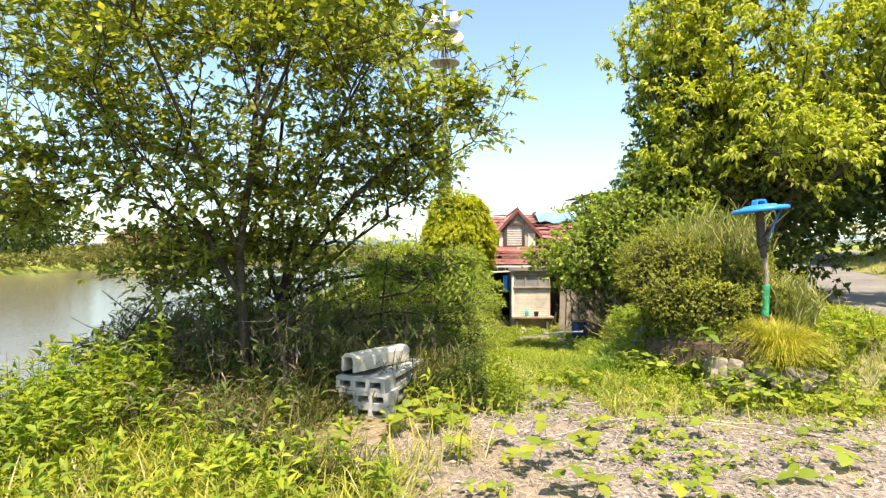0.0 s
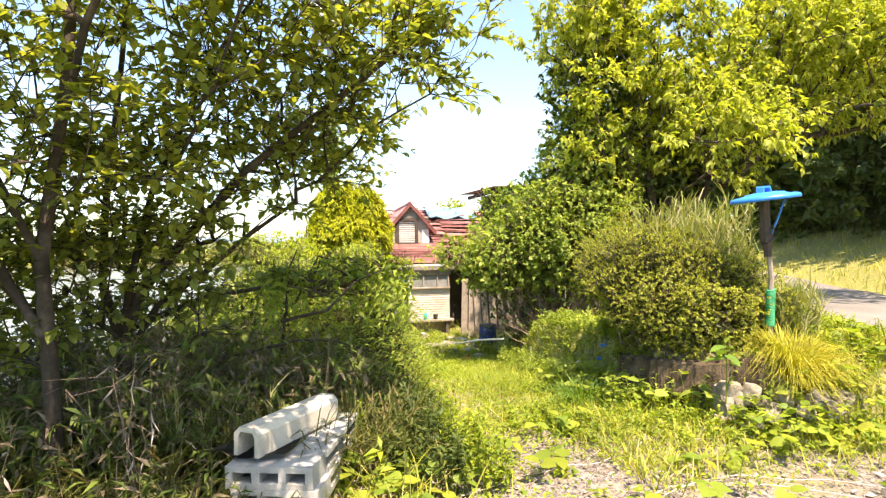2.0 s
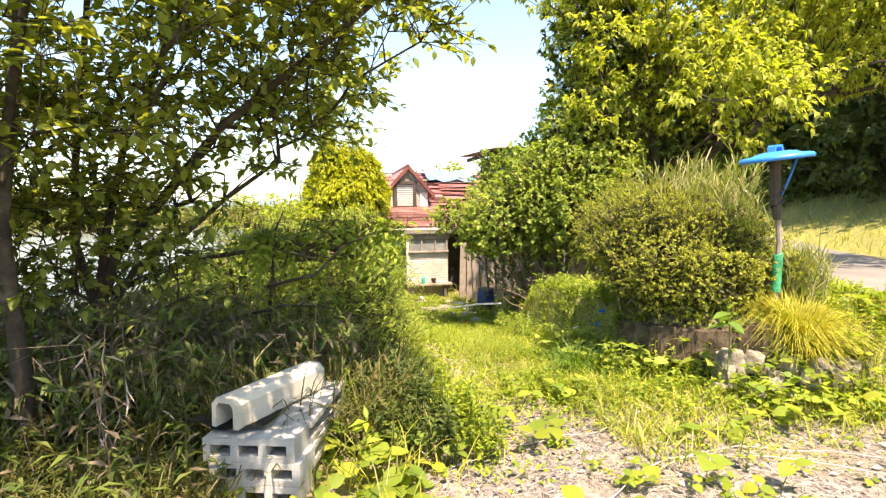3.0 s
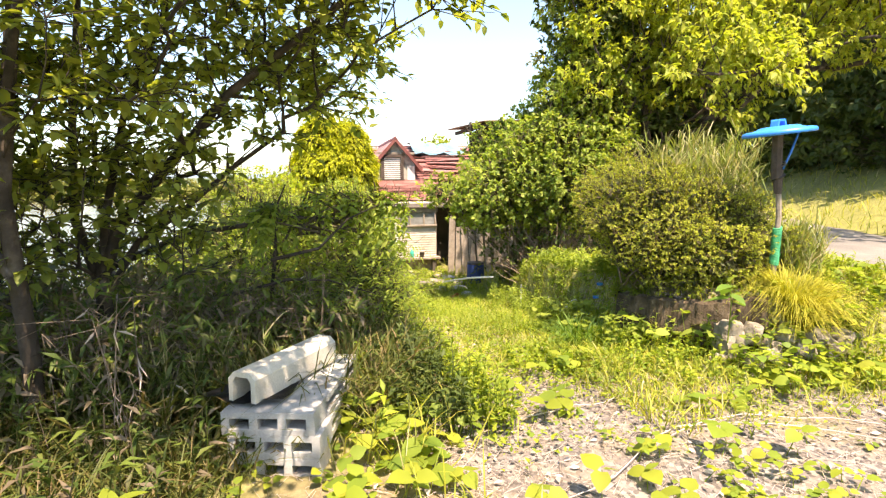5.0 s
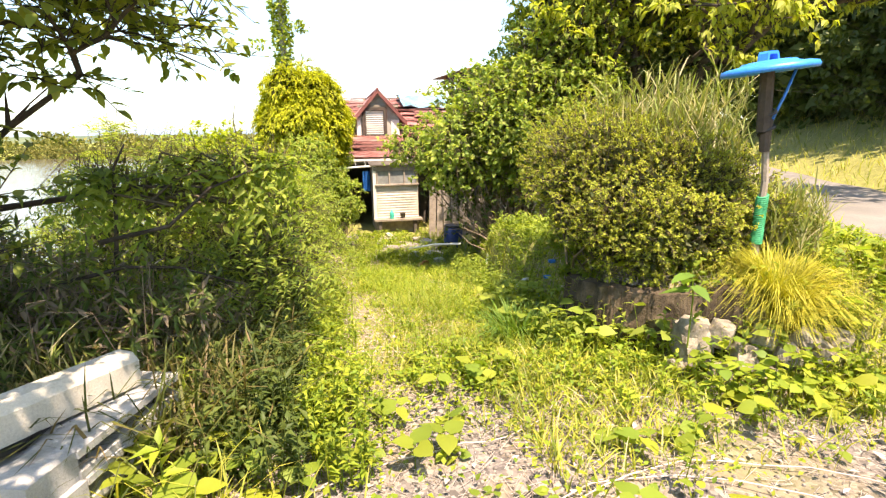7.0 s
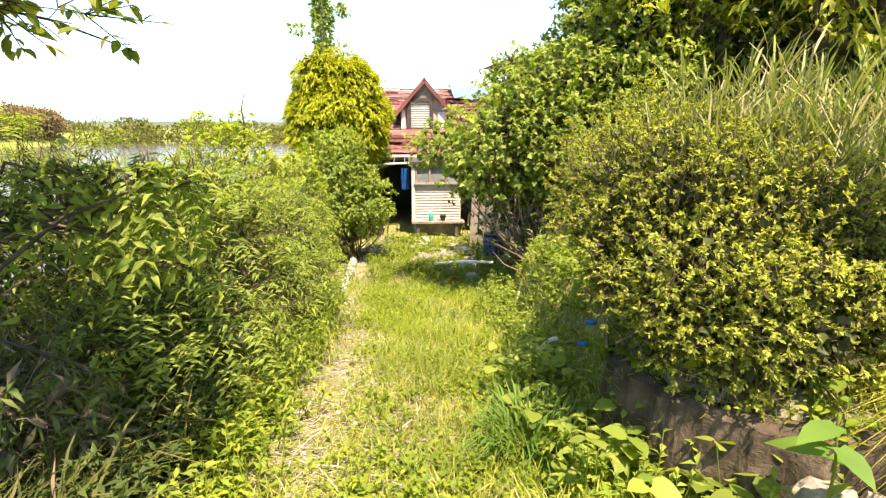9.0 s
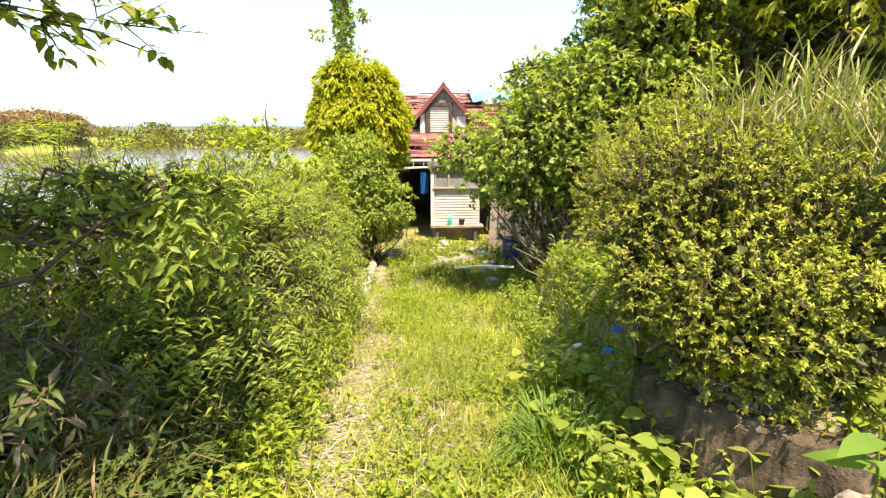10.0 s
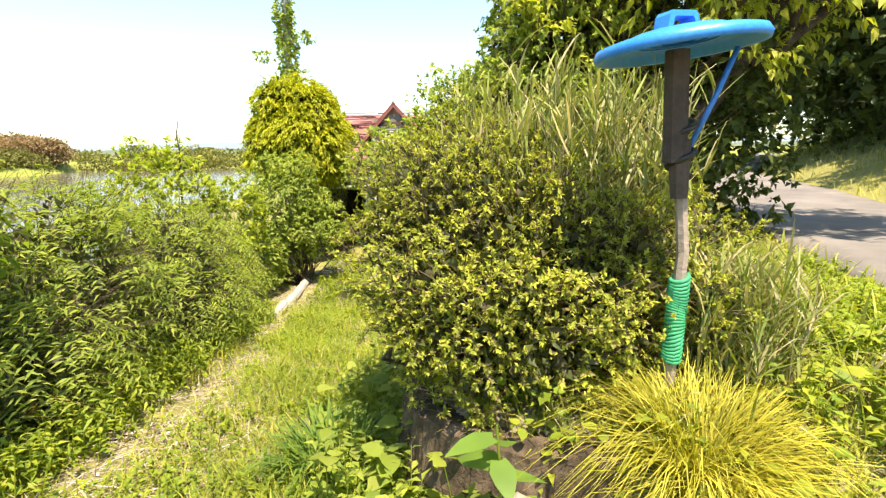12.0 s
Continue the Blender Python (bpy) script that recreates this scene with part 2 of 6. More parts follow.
def ground_mat():
    """Soil, dry straw, gravel and low green, mixed by noise; the shares come from the mesh's own attributes."""
    m, nt, out = base_mat("ground_soil")
    p = nt.nodes.new("ShaderNodeBsdfPrincipled")
    p.inputs["Roughness"].default_value = 0.95
    p.inputs["Specular IOR Level"].default_value = 0.15
    soil = ramp(nt, noise_tex(nt, 14, 8, 0.75), [(0.3, (0.12, 0.085, 0.055)), (0.5, (0.22, 0.165, 0.1)), (0.7, (0.36, 0.29, 0.18))])
    tc = nt.nodes.new("ShaderNodeTexCoord")
    v = nt.nodes.new("ShaderNodeTexVoronoi")
    v.inputs["Scale"].default_value = 55
    nt.links.new(tc.outputs["Object"], v.inputs["Vector"])
    bw = nt.nodes.new("ShaderNodeRGBToBW")
    nt.links.new(v.outputs["Color"], bw.inputs[0])
    gravel = ramp(nt, bw.outputs[0], [(0.15, (0.09, 0.082, 0.078)), (0.5, (0.19, 0.17, 0.16)), (0.85, (0.32, 0.285, 0.255))])
    gravel = mixc(nt, ramp(nt, noise_tex(nt, 3.5, 6, 0.7), [(0.5, (0, 0, 0)), (0.68, (1, 1, 1))]), gravel, (0.26, 0.21, 0.155))
    green = ramp(nt, noise_tex(nt, 9, 8, 0.75), [(0.3, (0.1, 0.13, 0.03)), (0.5, (0.2, 0.24, 0.045)), (0.7, (0.33, 0.33, 0.09))])
    a1 = nt.nodes.new("ShaderNodeAttribute")
    a1.attribute_name = "gravel"
    a2 = nt.nodes.new("ShaderNodeAttribute")
    a2.attribute_name = "green"
    c = mixc(nt, a2.outputs["Fac"], soil, green)
    c = mixc(nt, a1.outputs["Fac"], c, gravel)
    nt.links.new(c, p.inputs["Base Color"])
    b = nt.nodes.new("ShaderNodeBump")
    b.inputs["Strength"].default_value, b.inputs["Distance"].default_value = 0.7, 0.015
    nt.links.new(noise_tex(nt, 40, 6, 0.75), b.inputs["Height"])
    nt.links.new(b.outputs[0], p.inputs["Normal"])
    nt.links.new(p.outputs[0], out.inputs["Surface"])
    return m


M["ground"] = ground_mat()

# ---- mesh helpers ----
RNG = np.random.default_rng(7)


def mesh_np(name, verts, tris):
    """A mesh from arrays of vertices and triangles."""
    me = bpy.data.meshes.new(name)
    verts, tris = np.asarray(verts, np.float32), np.asarray(tris, np.int32)
    me.vertices.add(len(verts))
    me.vertices.foreach_set("co", verts.ravel())
    me.loops.add(tris.size)
    me.loops.foreach_set("vertex_index", tris.ravel())
    me.polygons.add(len(tris))
    me.polygons.foreach_set("loop_start", np.arange(0, tris.size, 3, dtype=np.int32))
    me.polygons.foreach_set("loop_total", np.full(len(tris), 3, np.int32))
    me.update(calc_edges=True)
    return me


def thing(name, loc, label="", category="", group="", kind=""):
    ob = new(name)
    ob.location = loc
    ob.empty_display_size = 0.1
    return tagged(ob, label, category, group, kind)


def put(name, me, mat, parent=None, label="", smooth=False, kind=""):
    if mat is not None and not me.materials:
        me.materials.append(mat)
    if smooth:
        me.polygons.foreach_set("use_smooth", [True] * len(me.polygons))
    ob = new(name, me)
    if parent is not None:
        ob.parent = parent
    return tagged(ob, label, "", "", kind)


def part(name, bm, mat, parent=None, label="", bevel=0.0, smooth=False, segs=1):
    """Links a bmesh as one mesh object under a thing or a part."""
    if bevel:
        bmesh.ops.bevel(bm, geom=[e for e in bm.edges if e.is_manifold and e.calc_face_angle(0) > 0.5], offset=bevel, segments=segs, affect="EDGES", profile=0.5)
    me = bpy.data.meshes.new(name)
    bmesh.ops.recalc_face_normals(bm, faces=bm.faces)
    bm.to_mesh(me)
    bm.free()
    return put(name, me, mat, parent, label, smooth)


def box(bm, size, m=Matrix()):
    bmesh.ops.create_cube(bm, size=1.0, matrix=m @ Matrix.Diagonal((*size, 1)))
    return bm


def bbox(x0, x1, y0, y1, z0, z1, bm=None):
    return box(bm or bmesh.new(), (x1 - x0, y1 - y0, z1 - z0), Matrix.Translation(((x0 + x1) / 2, (y0 + y1) / 2, (z0 + z1) / 2)))


def prism(bm, pts, y0, y1):
    """An outline in x, z drawn from y0 to y1."""
    a = [bm.verts.new((x, y0, z)) for x, z in pts]
    b = [bm.verts.new((x, y1, z)) for x, z in pts]
    bm.faces.new(a)
    bm.faces.new(b[::-1])
    n = len(pts)
    for i in range(n):
        bm.faces.new((a[i], b[i], b[(i + 1) % n], a[(i + 1) % n]))
    return bm


def tube(bm, pts, radii, sides=8, cap=True):
    rings = []
    pts = [Vector(p) for p in pts]
    if isinstance(radii, (int, float)):
        radii = [radii] * len(pts)
    for i, p in enumerate(pts):
        d = (pts[min(i + 1, len(pts) - 1)] - pts[max(i - 1, 0)]).normalized()
        u = d.orthogonal().normalized() if i == 0 else (u - d * u.dot(d)).normalized()
        w = d.cross(u)
        rings.append([bm.verts.new(p + radii[i] * (u * math.cos(a) + w * math.sin(a))) for a in (2 * math.pi * k / sides for k in range(sides))])
    for r0, r1 in zip(rings, rings[1:]):
        for k in range(sides):
            bm.faces.new((r0[k], r0[(k + 1) % sides], r1[(k + 1) % sides], r1[k]))
    if cap:
        bm.faces.new(rings[0][::-1])
        bm.faces.new(rings[-1])
    return bm


def lathe(bm, prof, sides=40):
    rings = [[bm.verts.new((r * math.cos(2 * math.pi * k / sides), r * math.sin(2 * math.pi * k / sides), z)) for k in range(sides)] for r, z in prof]
    for r0, r1 in zip(rings, rings[1:]):
        for k in range(sides):
            bm.faces.new((r0[k], r0[(k + 1) % sides], r1[(k + 1) % sides], r1[k]))
    bm.faces.new(rings[0][::-1])
    bm.faces.new(rings[-1])
    return bm


# ---- plants ----
def unit(a):
    return a / np.maximum(np.linalg.norm(a, axis=-1, keepdims=True), 1e-9)


def rand_dirs(n, up=0.0):
    d = RNG.normal(size=(n, 3))
    d[:, 2] += up
    return unit(d)


def leaves(P, D, N, L, W, curl=0.25, fold=0.25):
    """Folded, drooping leaves: base P, direction D, upper side N, length L and width W."""
    P, D, N = (np.asarray(a, float) for a in (P, D, N))
    n = len(P)
    L = np.broadcast_to(L, n)[:, None]
    W = np.broadcast_to(W, n)[:, None]
    D = unit(D)
    S = unit(np.cross(D, N))
    U = np.cross(S, D)
    mid = P + D * L * 0.42
    V = np.stack([P, mid + S * W * 0.5 + U * W * fold, mid, mid - S * W * 0.5 + U * W * fold, P + D * L - U * L * curl], 1).reshape(-1, 3)
    T = np.array([[0, 1, 2], [0, 2, 3], [2, 1, 4], [2, 4, 3]])
    return V, (np.arange(n)[:, None, None] * 5 + T).reshape(-1, 3)


def broad(P, D, N, L, W, curl=0.15, fold=0.12):
    """Broad oval leaves with two rows of vertices beside the midrib."""
    P, D, N = (np.asarray(a, float) for a in (P, D, N))
    n = len(P)
    L = np.broadcast_to(L, n)[:, None]
    W = np.broadcast_to(W, n)[:, None]
    D = unit(D)
    S = unit(np.cross(D, N))
    U = np.cross(S, D)
    rows = [P]
    for s, w in ((0.25, 0.46), (0.62, 0.4)):
        c = P + D * L * s - U * L * curl * s * s
        rows += [c + S * W * w + U * W * fold, c, c - S * W * w + U * W * fold]
    rows.append(P + D * L - U * L * curl)
    T = np.array([[0, 1, 2], [0, 2, 3], [1, 4, 5], [1, 5, 2], [2, 5, 6], [2, 6, 3], [4, 7, 5], [5, 7, 6]])
    return np.stack(rows, 1).reshape(-1, 3), (np.arange(n)[:, None, None] * 8 + T).reshape(-1, 3)


def heart(P, D, N, L, W, curl=0.2, fold=0.1):
    """Heart-shaped leaves: lobes beside the stalk, widest low down, a short tip."""
    P, D, N = (np.asarray(a, float) for a in (P, D, N))
    n = len(P)
    L = np.broadcast_to(L, n)[:, None]
    W = np.broadcast_to(W, n)[:, None]
    D = unit(D)
    S = unit(np.cross(D, N))
    U = np.cross(S, D)
    rows = [P]
    for s, w, back in ((0.05, 0.3, 0.1), (0.3, 0.52, 0.0), (0.58, 0.42, 0.0), (0.82, 0.2, 0.0)):
        c = P + D * L * s - U * L * curl * s * s
        e = P + D * L * (s - back) - U * L * curl * s * s
        rows += [e + S * W * w + U * W * fold * w, c, e - S * W * w + U * W * fold * w]
    rows.append(P + D * L - U * L * curl)
    T = [[0, 1, 2], [0, 2, 3]]
    for r in range(3):
        a = 1 + 3 * r
        T += [[a, a + 3, a + 4], [a, a + 4, a + 1], [a + 1, a + 4, a + 5], [a + 1, a + 5, a + 2]]
    T += [[10, 13, 11], [11, 13, 12]]
    return np.stack(rows, 1).reshape(-1, 3), (np.arange(n)[:, None, None] * 14 + np.array(T)).reshape(-1, 3)


def blades(P, H, W, lean, droop, az=None):
    """Grass blades from P: height H, width W, leaning by lean, tips bent over by droop."""
    n = len(P)
    P = np.asarray(P, float)
    H, W, lean, droop = (np.broadcast_to(a, n)[:, None] for a in (H, W, lean, droop))
    az = RNG.uniform(0, 2 * np.pi, n) if az is None else az
    out = np.stack([np.cos(az), np.sin(az), np.zeros(n)], 1)
    tw = az + RNG.uniform(0.8, 2.3, n)
    side = np.stack([np.cos(tw), np.sin(tw), np.zeros(n)], 1)
    up = np.array([[0, 0, 1.0]])
    rows = []
    for s, w in ((0.0, 0.8), (0.4, 1.0), (0.75, 0.7)):
        c = P + up * H * (s - droop * 0.5 * s ** 3) + out * H * (lean * s + droop * s * s)
        rows += [c - side * W * w * 0.5, c + side * W * w * 0.5]
    rows.append(P + up * H * (1 - droop * 0.75) + out * H * (lean + droop))
    V = np.stack(rows, 1).reshape(-1, 3)
    T = np.array([[0, 1, 3], [0, 3, 2], [2, 3, 5], [2, 5, 4], [4, 5, 6]])
    return V, (np.arange(n)[:, None, None] * 7 + T).reshape(-1, 3)


def sticks(A, B, ra, rb, sides=4):
    """Thin tapered sticks from A to B."""
    A, B = np.asarray(A, float), np.asarray(B, float)
    n = len(A)
    ra, rb = np.broadcast_to(ra, n)[:, None], np.broadcast_to(rb, n)[:, None]
    d = unit(B - A)
    u = unit(np.cross(d, np.where(np.abs(d[:, 2:3]) < 0.9, [[0, 0, 1.0]], [[1.0, 0, 0]])))
    w = np.cross(d, u)
    V = []
    for k in range(sides):
        a = 2 * np.pi * k / sides
        V.append(A + ra * (u * math.cos(a) + w * math.sin(a)))
    for k in range(sides):
        a = 2 * np.pi * k / sides
        V.append(B + rb * (u * math.cos(a) + w * math.sin(a)))
    V = np.stack(V, 1).reshape(-1, 3)
    T = []
    for k in range(sides):
        j = (k + 1) % sides
        T += [[k, j, sides + j], [k, sides + j, sides + k]]
    return V, (np.arange(n)[:, None, None] * 2 * sides + np.array(T)).reshape(-1, 3)


def merge(*groups):
    Vs, Ts, o = [], [], 0
    for V, T in groups:
        Vs.append(V)
        Ts.append(T + o)
        o += len(V)
    return np.concatenate(Vs), np.concatenate(Ts)


def in_blobs(blobs, n, lo=0.0, power=0.6, knobs=1.0):
    """Points in a union of ellipsoids (centre, radii), thicker towards their surface; with the outward directions."""
    vol = np.array([r[0] * r[1] * r[2] for _, r in blobs]) ** 0.75
    k = RNG.choice(len(blobs), n, p=vol / vol.sum())
    c = np.array([b[0] for b in blobs])[k]
    r = np.array([b[1] for b in blobs])[k]
    d = rand_dirs(n)
    s = lo + (1 - lo) * RNG.uniform(0, 1, n) ** power
    rough = 1 + knobs * (0.13 * np.sin(d[:, 0] * 7 + k) * np.sin(d[:, 1] * 6 + 2 * k) + 0.1 * np.sin(d[:, 2] * 9 + 3 * k))
    return c + d * r * (s * rough)[:, None], unit(d / r * r.mean(1, keepdims=True))


def skeleton_of(roots, targets, step=0.18, sag=0.15):
    """Grows limbs from the roots (polylines) to the targets: each joins the nearest limb. Returns sticks' ends and radii, and the limb's direction at each target."""
    pos, par, depth = [], [], []
    for line in roots:
        prev = -1
        for a in line:
            pos.append(np.array(a, float))
            par.append(prev)
            depth.append(0 if prev < 0 else depth[prev] + np.linalg.norm(pos[-1] - pos[prev]))
            prev = len(pos) - 1
    first = np.array(roots[0][0], float)
    order = np.argsort(np.linalg.norm(targets - first, axis=1))
    ends = {}
    arr = np.array(pos)
    for i in order:
        t = targets[i]
        v = t - arr
        dist = np.linalg.norm(v, axis=1)
        cost = dist * (1.35 - 0.75 * v[:, 2] / np.maximum(dist, 1e-6)) + 0.12 * np.array(depth) + 2.5 * (np.array(depth) < 0.45)
        j = int(np.argmin(cost))
        n = max(2, int(dist[j] / step))
        prev, start = j, arr[j]
        for q in range(1, n + 1):
            s = q / n
            p = start + (t - start) * s + np.array([0, 0, -sag * dist[j] * s * (1 - s)]) + RNG.normal(size=3) * 0.03 * min(dist[j], 1.0) * (q < n)
            pos.append(p)
            par.append(prev)
            depth.append(depth[prev] + dist[j] / n)
            prev = len(pos) - 1
        arr = np.array(pos)
        ends[i] = prev
    count = np.zeros(len(pos))
    for e in ends.values():
        while e >= 0:
            count[e] += 1
            e = par[e]
    par = np.array(par)
    ok = par >= 0
    A, B = arr[par[ok]], arr[ok]
    dirs = np.array([unit(arr[ends[i]] - arr[par[ends[i]]]) for i in range(len(targets))])
    return A, B, count[par[ok]], count[ok], dirs


def twigs_with_leaves(targets, dirs, per, reach, nleaf, L, W, droop=0.4, spread=0.9, curl=0.3, flat=0.0, shape=broad):
    """Short twigs at each target with leaves set along them; flat ones lie in level sprays."""
    n = len(targets)
    base = np.repeat(targets, per, 0)
    d = np.repeat(dirs, per, 0) + spread * rand_dirs(n * per, 0.15)
    d[:, 2] *= 1 - 0.6 * flat
    d = unit(d)
    ln = reach * RNG.uniform(0.5, 1.2, n * per)[:, None]
    tip = base + d * ln - np.array([[0, 0, 1]]) * ln * 0.15
    st = sticks(base, tip, 0.0035, 0.0015, 3)
    b = np.repeat(base, nleaf, 0)
    t = np.repeat(tip, nleaf, 0)
    m = len(b)
    s = RNG.uniform(0.15, 1.0, m)[:, None]
    P = b + (t - b) * s
    D = unit(np.repeat(d, nleaf, 0) * 0.7 + rand_dirs(m) * 0.9 - np.array([[0, 0, droop]]))
    D[:, 2] *= 1 - 0.5 * flat
    N = unit(rand_dirs(m) * (0.55 - 0.2 * flat) + np.array([[0, 0, 1.0]]))
    sz = RNG.uniform(0.6, 1.2, m)
    return st, shape(P, D, N, L * sz, W * sz, curl)


def local(VT, base):
    return VT[0] - np.asarray(base, float), VT[1]


def tree(name, base, roots, blobs, clusters, per, reach, nleaf, L, W, leaf, label, trunk_r, category="tree", hollow=0.0, droop=0.4, root_r=(), sag=0.15, flat=0.0, shape=broad):
    ob = thing(name, base, label, category)
    targets, _ = in_blobs(blobs, clusters, hollow, 0.5)
    A, B, ca, cb, dirs = skeleton_of(roots, targets, sag=sag)
    top = max(ca.max(), 1)
    ra, rb = trunk_r * (ca / top) ** 0.52 + 0.001, trunk_r * (cb / top) ** 0.52 + 0.001
    thick = ra > trunk_r * 0.3
    stems = [sticks(A[thick], B[thick], ra[thick], rb[thick], 9)]
    for line, r in zip(roots, root_r):
        q = np.array(line, float)
        taper = np.linspace(r, r * 0.28, len(q))
        stems.append(sticks(q[:-1], q[1:], taper[:-1], taper[1:], 9))
    put("trunk", mesh_np("trunk", *local(merge(*stems), base)), M["bark"], ob, smooth=True)
    st, lf = twigs_with_leaves(targets, dirs, per, reach, nleaf, L, W, droop, curl=0.3 - 0.15 * flat, flat=flat, shape=shape)
    put("branchwork", mesh_np("branchwork", *local(merge(sticks(A[~thick], B[~thick], ra[~thick], rb[~thick], 5), st), base)), M["bark"], ob, kind="stuff")
    put("crown", mesh_np("crown", *local(lf, base)), M[leaf], ob, kind="stuff")
    return ob


def shrub(name, base, blobs, n, L, W, leaf, label, up=0.5, twigs=0, lo=0.35, droop=0.2, category="shrub", twig_mat="twig", curl=0.25, floor=None, jitter=0.7, tuft=6, reach=0.07, gap=0.5, pinnate=False, shoots=True, lumpy=0.1, knobs=1.0, core=0, core_leaf=0.1, wild=1.0):
    """A bush: leaves in tufts at the shoots' tips (or along arching stalks), thin where the bush has gaps."""
    ob = thing(name, base, label, category)
    P, O = in_blobs(blobs, int(n / tuft * 1.5), lo, 0.5, knobs)
    f = 2.6 / max(0.25, min(r[2] for _, r in blobs))
    lump = np.sin(P[:, 0] * f + 2 * np.sin(P[:, 2] * f * 0.9)) * np.sin(P[:, 1] * f * 1.1 + 1.5 * np.sin(P[:, 0] * f * 0.7)) * np.sin(P[:, 2] * f * 1.3 + 1.0)
    P = P + O * (lumpy * lump * np.mean([min(r) for _, r in blobs]))[:, None]
    k = RNG.uniform(0, 1, len(P)) < 1 - gap * (lump < 0)
    if floor is not None:
        k &= P[:, 2] > floor
    P, O = P[k], O[k]
    m = len(P)
    A = unit(O + jitter * rand_dirs(m) + np.array([[0, 0, up - droop * (0 if pinnate else 1)]]))
    ln = reach * RNG.uniform(0.5, 1.3, m)
    Pt, At, lt = np.repeat(P, tuft, 0), np.repeat(A, tuft, 0), np.repeat(ln, tuft)[:, None]
    if pinnate:
        i = np.tile(np.arange(tuft), m)
        s = ((i + 0.5) / tuft)[:, None]
        side = unit(np.cross(At, np.array([[0, 0, 1.0]])) + 1e-6) * np.where(i % 2 == 0, 1, -1)[:, None]
        Q = Pt + At * lt * s - np.array([[0, 0, 1.0]]) * lt * droop * s ** 2
        D = unit(side * 0.9 + At * 0.5 - np.array([[0, 0, 0.35]]) + 0.25 * rand_dirs(len(Q)))
    else:
        Q = Pt + At * lt * RNG.uniform(0.2, 1.0, (len(Pt), 1))
        D = unit(At * 0.75 + wild * rand_dirs(len(Pt)))
    N = unit(np.repeat(O, tuft, 0) * 0.5 + 0.45 * rand_dirs(len(Q)) + np.array([[0, 0, 0.7]]))
    sz = RNG.uniform(0.6, 1.25, len(Q))
    VT = leaves(Q, D, N, L * sz, W * sz, curl)
    put("foliage", mesh_np("foliage", *local(VT, base)), M[leaf], ob, kind="stuff")
    # core: added dark-coloured leaves standing in for the interior shade
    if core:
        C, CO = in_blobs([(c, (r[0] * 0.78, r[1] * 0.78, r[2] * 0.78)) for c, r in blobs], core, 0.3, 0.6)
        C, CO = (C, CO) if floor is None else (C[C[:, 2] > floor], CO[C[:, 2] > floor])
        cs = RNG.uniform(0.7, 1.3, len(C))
        put("inner_foliage", mesh_np("inner_foliage", *local(leaves(C, unit(CO + rand_dirs(len(C))), rand_dirs(len(C)), core_leaf * cs, 0.6 * core_leaf * cs), base)), M["inner_shade_leaf"], ob, "inner leaves coloured dark to stand in for the shade inside the bush", kind="stuff")
    if shoots:
        put("shootwork", mesh_np("shootwork", *local(sticks(P - A * ln[:, None] * 0.6, P + A * ln[:, None] * 0.8, 0.0025, 0.001, 3), base)), M[twig_mat], ob, kind="stuff")
    if twigs:
        Q, _ = in_blobs(blobs, twigs, 0.5, 0.6)
        g = np.array(base) + RNG.normal(size=(twigs, 3)) * np.array([0.13, 0.13, 0.03])
        mid = (Q * 0.55 + g * 0.45) + RNG.normal(size=(twigs, 3)) * 0.08
        V = merge(sticks(g, mid, 0.009, 0.006, 4), sticks(mid, Q, 0.006, 0.0015, 4))
        put("stemwork", mesh_np("stemwork", *local(V, base)), M[twig_mat], ob, kind="stuff")
    return ob


# ---- ground, water, road ----
def sm(a, b, v):
    s = np.clip((v - a) / (b - a), 0, 1)
    return s * s * (3 - 2 * s)


def bank_edge(y):
    return np.interp(y, [3.9, 4.15, 4.35, 4.55, 4.85, 5.4, 6.2, 8, 10, 14], [6.0, 3.05, 2.52, 2.26, 2.02, 2.03, 2.18, 2.45, 2.9, 5.0])


ROAD = np.array([(3.0, -30), (4.3, -6), (5.1, 0), (6.15, 5), (7.0, 7), (8.05, 9.5), (9.9, 13), (12.4, 19), (27, 36), (70, 60)])


def road_x(y):
    return np.interp(y, ROAD[:, 1], ROAD[:, 0])


def shore_x(y):
    return np.interp(y, [-40, 0, 6, 12, 20, 40, 100], [-6.5, -5.0, -4.2, -4.0, -4.6, -7, -8])


